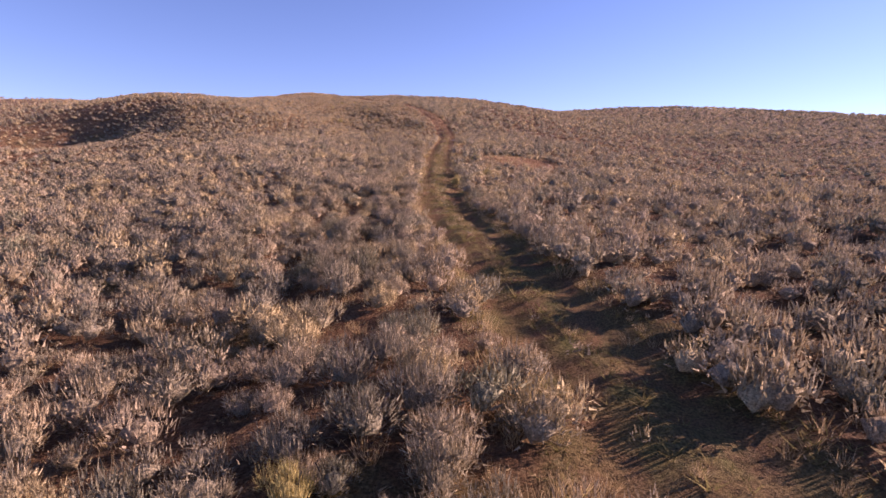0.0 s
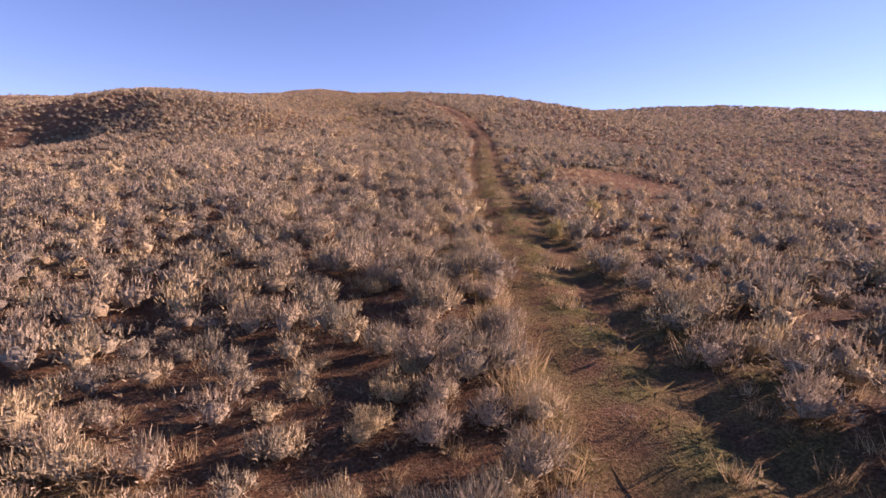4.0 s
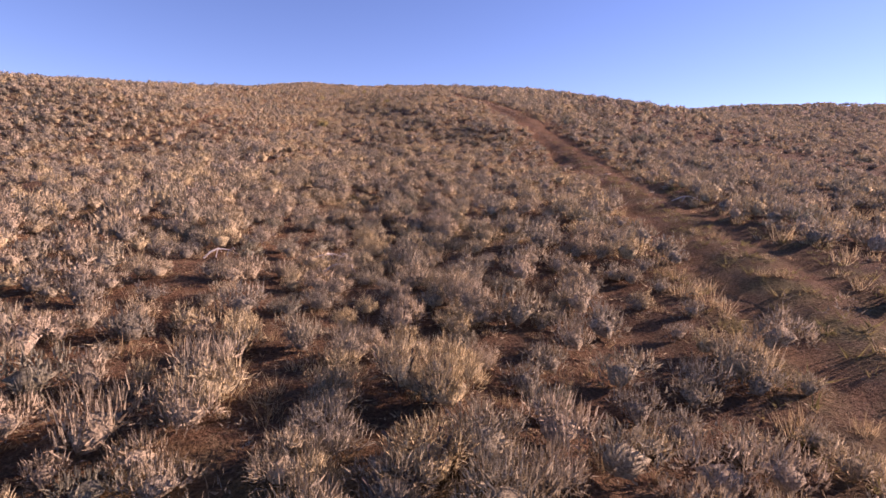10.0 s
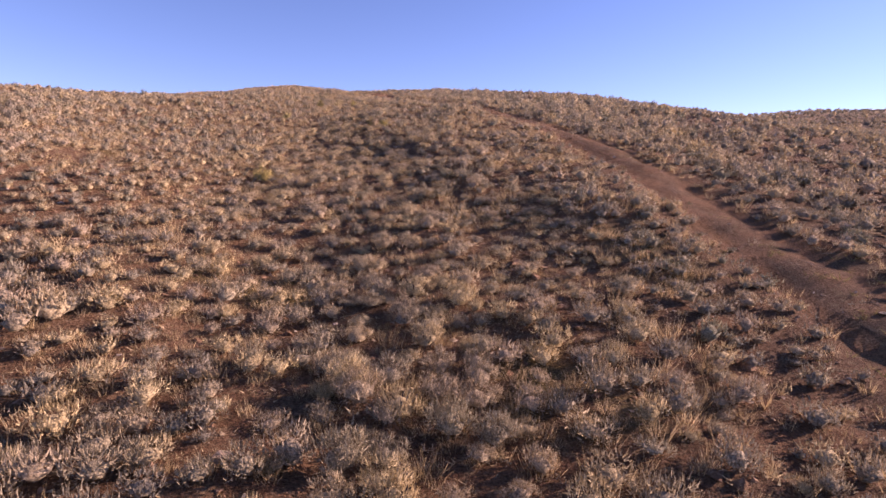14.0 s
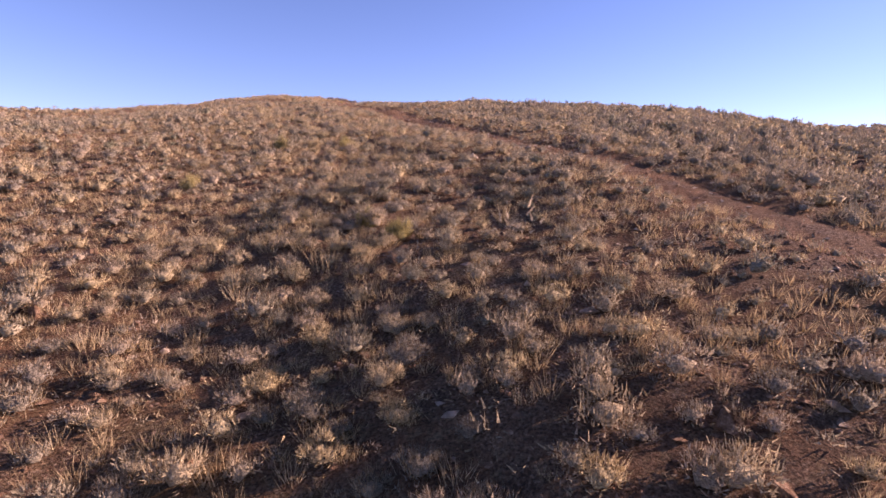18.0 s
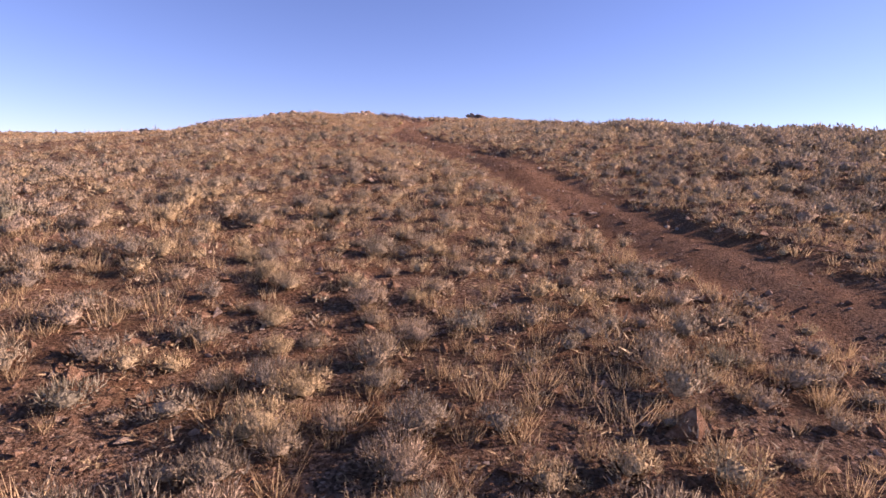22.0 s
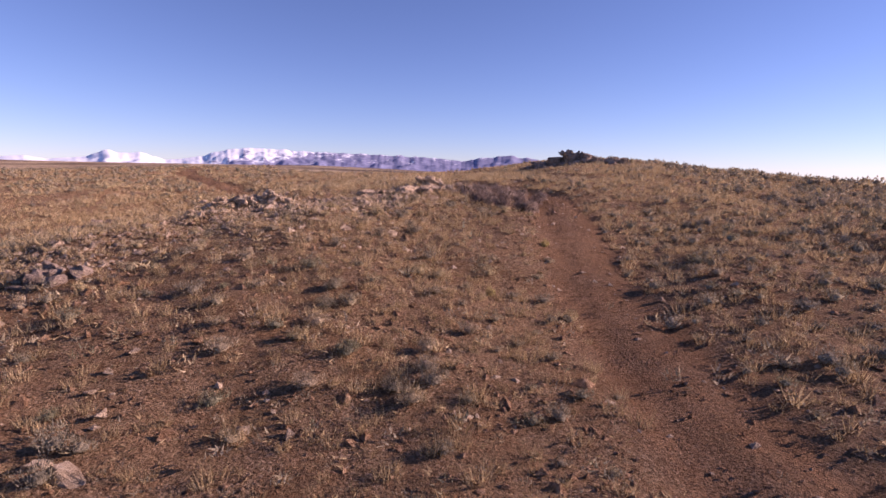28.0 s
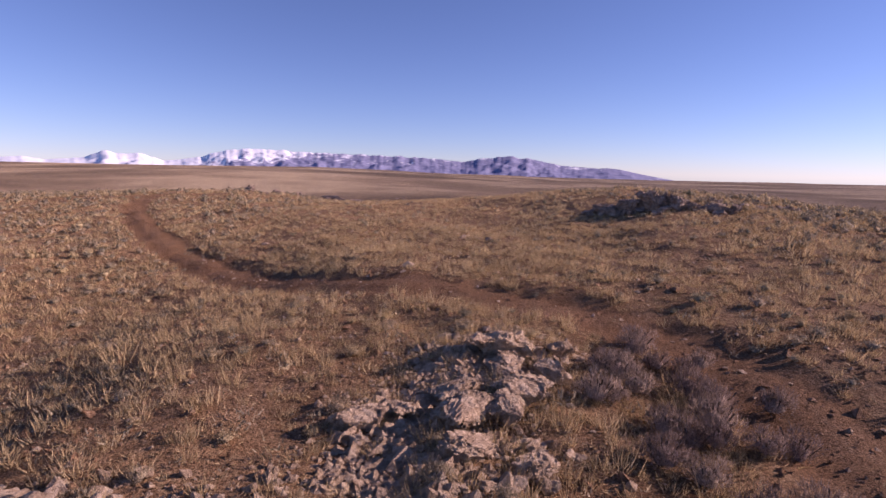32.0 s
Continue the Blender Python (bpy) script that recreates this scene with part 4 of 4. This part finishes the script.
outcrop([(-42.6, 150.6), (-40.4, 151.3)], 24, 0.3, 0.06, 0.18, PALE_ROCKS, "low line of small pale rocks on the ridge edge")
outcrop([(-37.1, 152.7), (-35.2, 152.2)], 18, 0.35, 0.07, 0.2, PALE_ROCKS, "scattered pale rocks below the outcrop")
outcrop([(-35.9, 150.8), (-34.5, 150.5)], 9, 0.3, 0.1, 0.26, PALE_ROCKS, "scattered pale rocks below the outcrop")
edge = outcrop([(-73, 213), (-70, 215), (-64, 218), (-55, 219)], 30, 0.6, 0.3, 0.8, DARK_ROCKS, "dark boulders and leaning slabs on the far plateau edge")
bedrock(edge, DARK_CRAGS[2:] + DARK_CRAGS[:2], [(-73, 213, 1.0, 1.0, 1.3, 0), (-70.3, 215, 1.4, 0.5, 1.0, 40), (-64, 218, 2.6, 1.0, 1.2, -8), (-60.5, 218.6, 2.2, 1.0, 1.0, 5), (-54, 219, 1.3, 0.8, 0.8, 0)])
ledge = outcrop([(-52, 147.2), (-48.4, 145.8), (-45.5, 144.2)], 34, 0.45, 0.15, 0.42, DARK_ROCKS, "dark broken ledge on the shoulder of the hill", 0.3)
bedrock(ledge, DARK_CRAGS, [(-51.4, 147.1, 1.0, 0.5, 0.6, -25), (-48.3, 146.0, 1.2, 0.5, 0.6, -30), (-46.2, 144.6, 0.8, 0.45, 0.5, -20)])
for line, n, s in (([(-40.6, 143.6), (-38.8, 144.4)], 12, 0.4), ([(-36.4, 138.2), (-35.4, 138.5)], 8, 0.34), ([(-34.8, 138.5), (-34.2, 138.8)], 5, 0.28), ([(-10.6, 129.7), (-9.6, 130)], 7, 0.5), ([(-57, 117), (-60, 119), (-66, 122)], 22, 0.6), ([(58, 179), (64, 177), (72, 178)], 24, 0.8), ([(-46.8, 152), (-45.8, 152.4)], 6, 0.3), ([(-38.2, 174.4), (-36.6, 174.2)], 7, 0.3)):
    outcrop(line, n, 0.4, s * 0.45, s, PALE_ROCKS if s < 0.3 else DARK_ROCKS, "weathered grey-brown rocks breaking the slope")


def chip(rng):
    """A small angular stone: a crooked octahedron."""
    v = np.array([(1, 0, 0), (-1, 0, 0), (0, 1, 0), (0, -1, 0), (0, 0, 1), (0, 0, -1.0)]) * rng.uniform(0.6, 1.25, (6, 1)) + rng.normal(size=(6, 3)) * 0.2
    return v, np.array([(0, 2, 4), (2, 1, 4), (1, 3, 4), (3, 0, 4), (2, 0, 5), (1, 2, 5), (3, 1, 5), (0, 3, 5)])


def stones(name, kinds_, x, y, size, label, mat):
    flat = size * rng.uniform(0.45, 0.85, len(x))
    return tagged(new(name, scattered(name, kinds_, x, y, size, flat, rng, mat)), label, "stones", kind="stuff")


CHIPS = [chip(rng) for _ in range(10)]
x, y = jittered(-16, 18, 60, 182.1, 0.18)
d, _ = off_line(x, y, FLIGHT)
dr, _ = off_line(x, y, ROAD[::2])
keep = (d < 11) & (rng.uniform(0, 1, len(x)) < np.interp(y, [60, 84, 118, 160], [0, 0.4, 0.85, 0.55]) * np.where(dr < 1.3, 1.2, 0.75 + 0.4 * lumps(x, y, 5, 41)))
x, y, dr = x[keep], y[keep], dr[keep]
stones("gravel", CHIPS, x, y, rng.lognormal(-3.15, 0.5, len(x)) * np.where(dr < 1.3, 0.55, 1), "loose red-brown angular gravel over the upper slope", CLOD)
k = rng.uniform(0, 1, len(x)) < 0.1
stones("pale_gravel", CHIPS, x[k] + 0.1, y[k] + 0.1, rng.lognormal(-3.0, 0.45, k.sum()), "scattered pale stones over the upper slope", PALE)
for name, line, n, spread in (("rubble", [(-35.3, 152.4), (-35.2, 154.2), (-35.0, 156.4), (-34.3, 158.6)], 6500, 0.6), ("rubble_ridge", [(-42.94, 150.36), (-40.06, 150.93), (-38.91, 151.28), (-37.07, 152.43)], 1500, 0.5), ("rubble_slope", [(-44.66, 145.3), (-40.06, 147.6), (-36.61, 149.9), (-34.31, 152.2)], 2000, 1.8)):
    run = spaced(np.array(line), 0.05)
    x, y = (run[rng.integers(0, len(run), n)] + rng.normal(size=(n, 2)) * spread).T
    stones(name, CHIPS + PEBBLES[:2], x, y, rng.lognormal(-2.95, 0.5, n), "grey rubble spilled round the outcrop", PALE)

kinds = [raw_mesh("stone", v, f, PALE) for v, f in PEBBLES]
for px, py, k in [(-26.84, 137.02, 0.16), (-0.27, 96.08, 0.10), (0.99, 92.28, 0.11), (-9.7, 48.9, 0.14), (-14.65, 109.3, 0.12)] + [(rng.uniform(-6, 6) - 0.225 * v, v, rng.uniform(0.07, 0.14)) for v in rng.uniform(70, 150, 60)]:
    if off_line(np.array([px]), np.array([py]), ROAD[::2])[0][0] < 1.3:
        continue
    st = new("stone", kinds[rng.integers(0, 6)])
    st.matrix_basis = Matrix.LocRotScale((px, py, ground_z(px, py)[0] + k * 0.2), Euler((0, 0, rng.uniform(0, 6))), (k * 1.2, k, k * 0.7))
    tagged(st, "pale angular stone lying on the stony slope", "stone", "loose stones")


def dead_branch(px, py, length, turn):
    """A bleached fallen limb with two side twigs."""
    cu = bpy.data.curves.new("dead_branch", "CURVE")
    cu.dimensions, cu.bevel_depth, cu.bevel_resolution = "3D", 0.018, 1
    r = random.Random(int(px * 10))
    for k in range(3):
        s = cu.splines.new("POLY")
        s.points.add(5)
        for i, p in enumerate(s.points):
            f = i / 5
            p.co = (length * (f if k == 0 else 0.35 * k + 0.3 * f), r.uniform(-0.04, 0.04) + (0 if k == 0 else (0.3 if k == 1 else -0.25) * f * length), 0.06 + 0.16 * math.sin(f * 3) + r.uniform(0, 0.03), 1)
            p.radius = (1.2 - f) * (1 if k == 0 else 0.6)
    cu.materials.append(BONE)
    ob = new("dead_branch", cu)
    ob.matrix_basis = pose(px, py, ground_z(px, py)[0], 0, 0, turn)
    return tagged(ob, "bleached dead sagebrush branch lying on the ground", "branch", "dead branches")


for px, py, k, turn in ((-10.5, 68.4, 0.9, 30), (-6.1, 68.3, 0.7, 60), (-8.7, 57.9, 0.9, 20), (-8.2, 57.4, 0.6, 5), (-13.96, 109.76, 0.9, 15), (0.6, 64.4, 0.8, -30), (-10.5, 57.4, 0.6, 40)):
    dead_branch(px, py, k, turn)
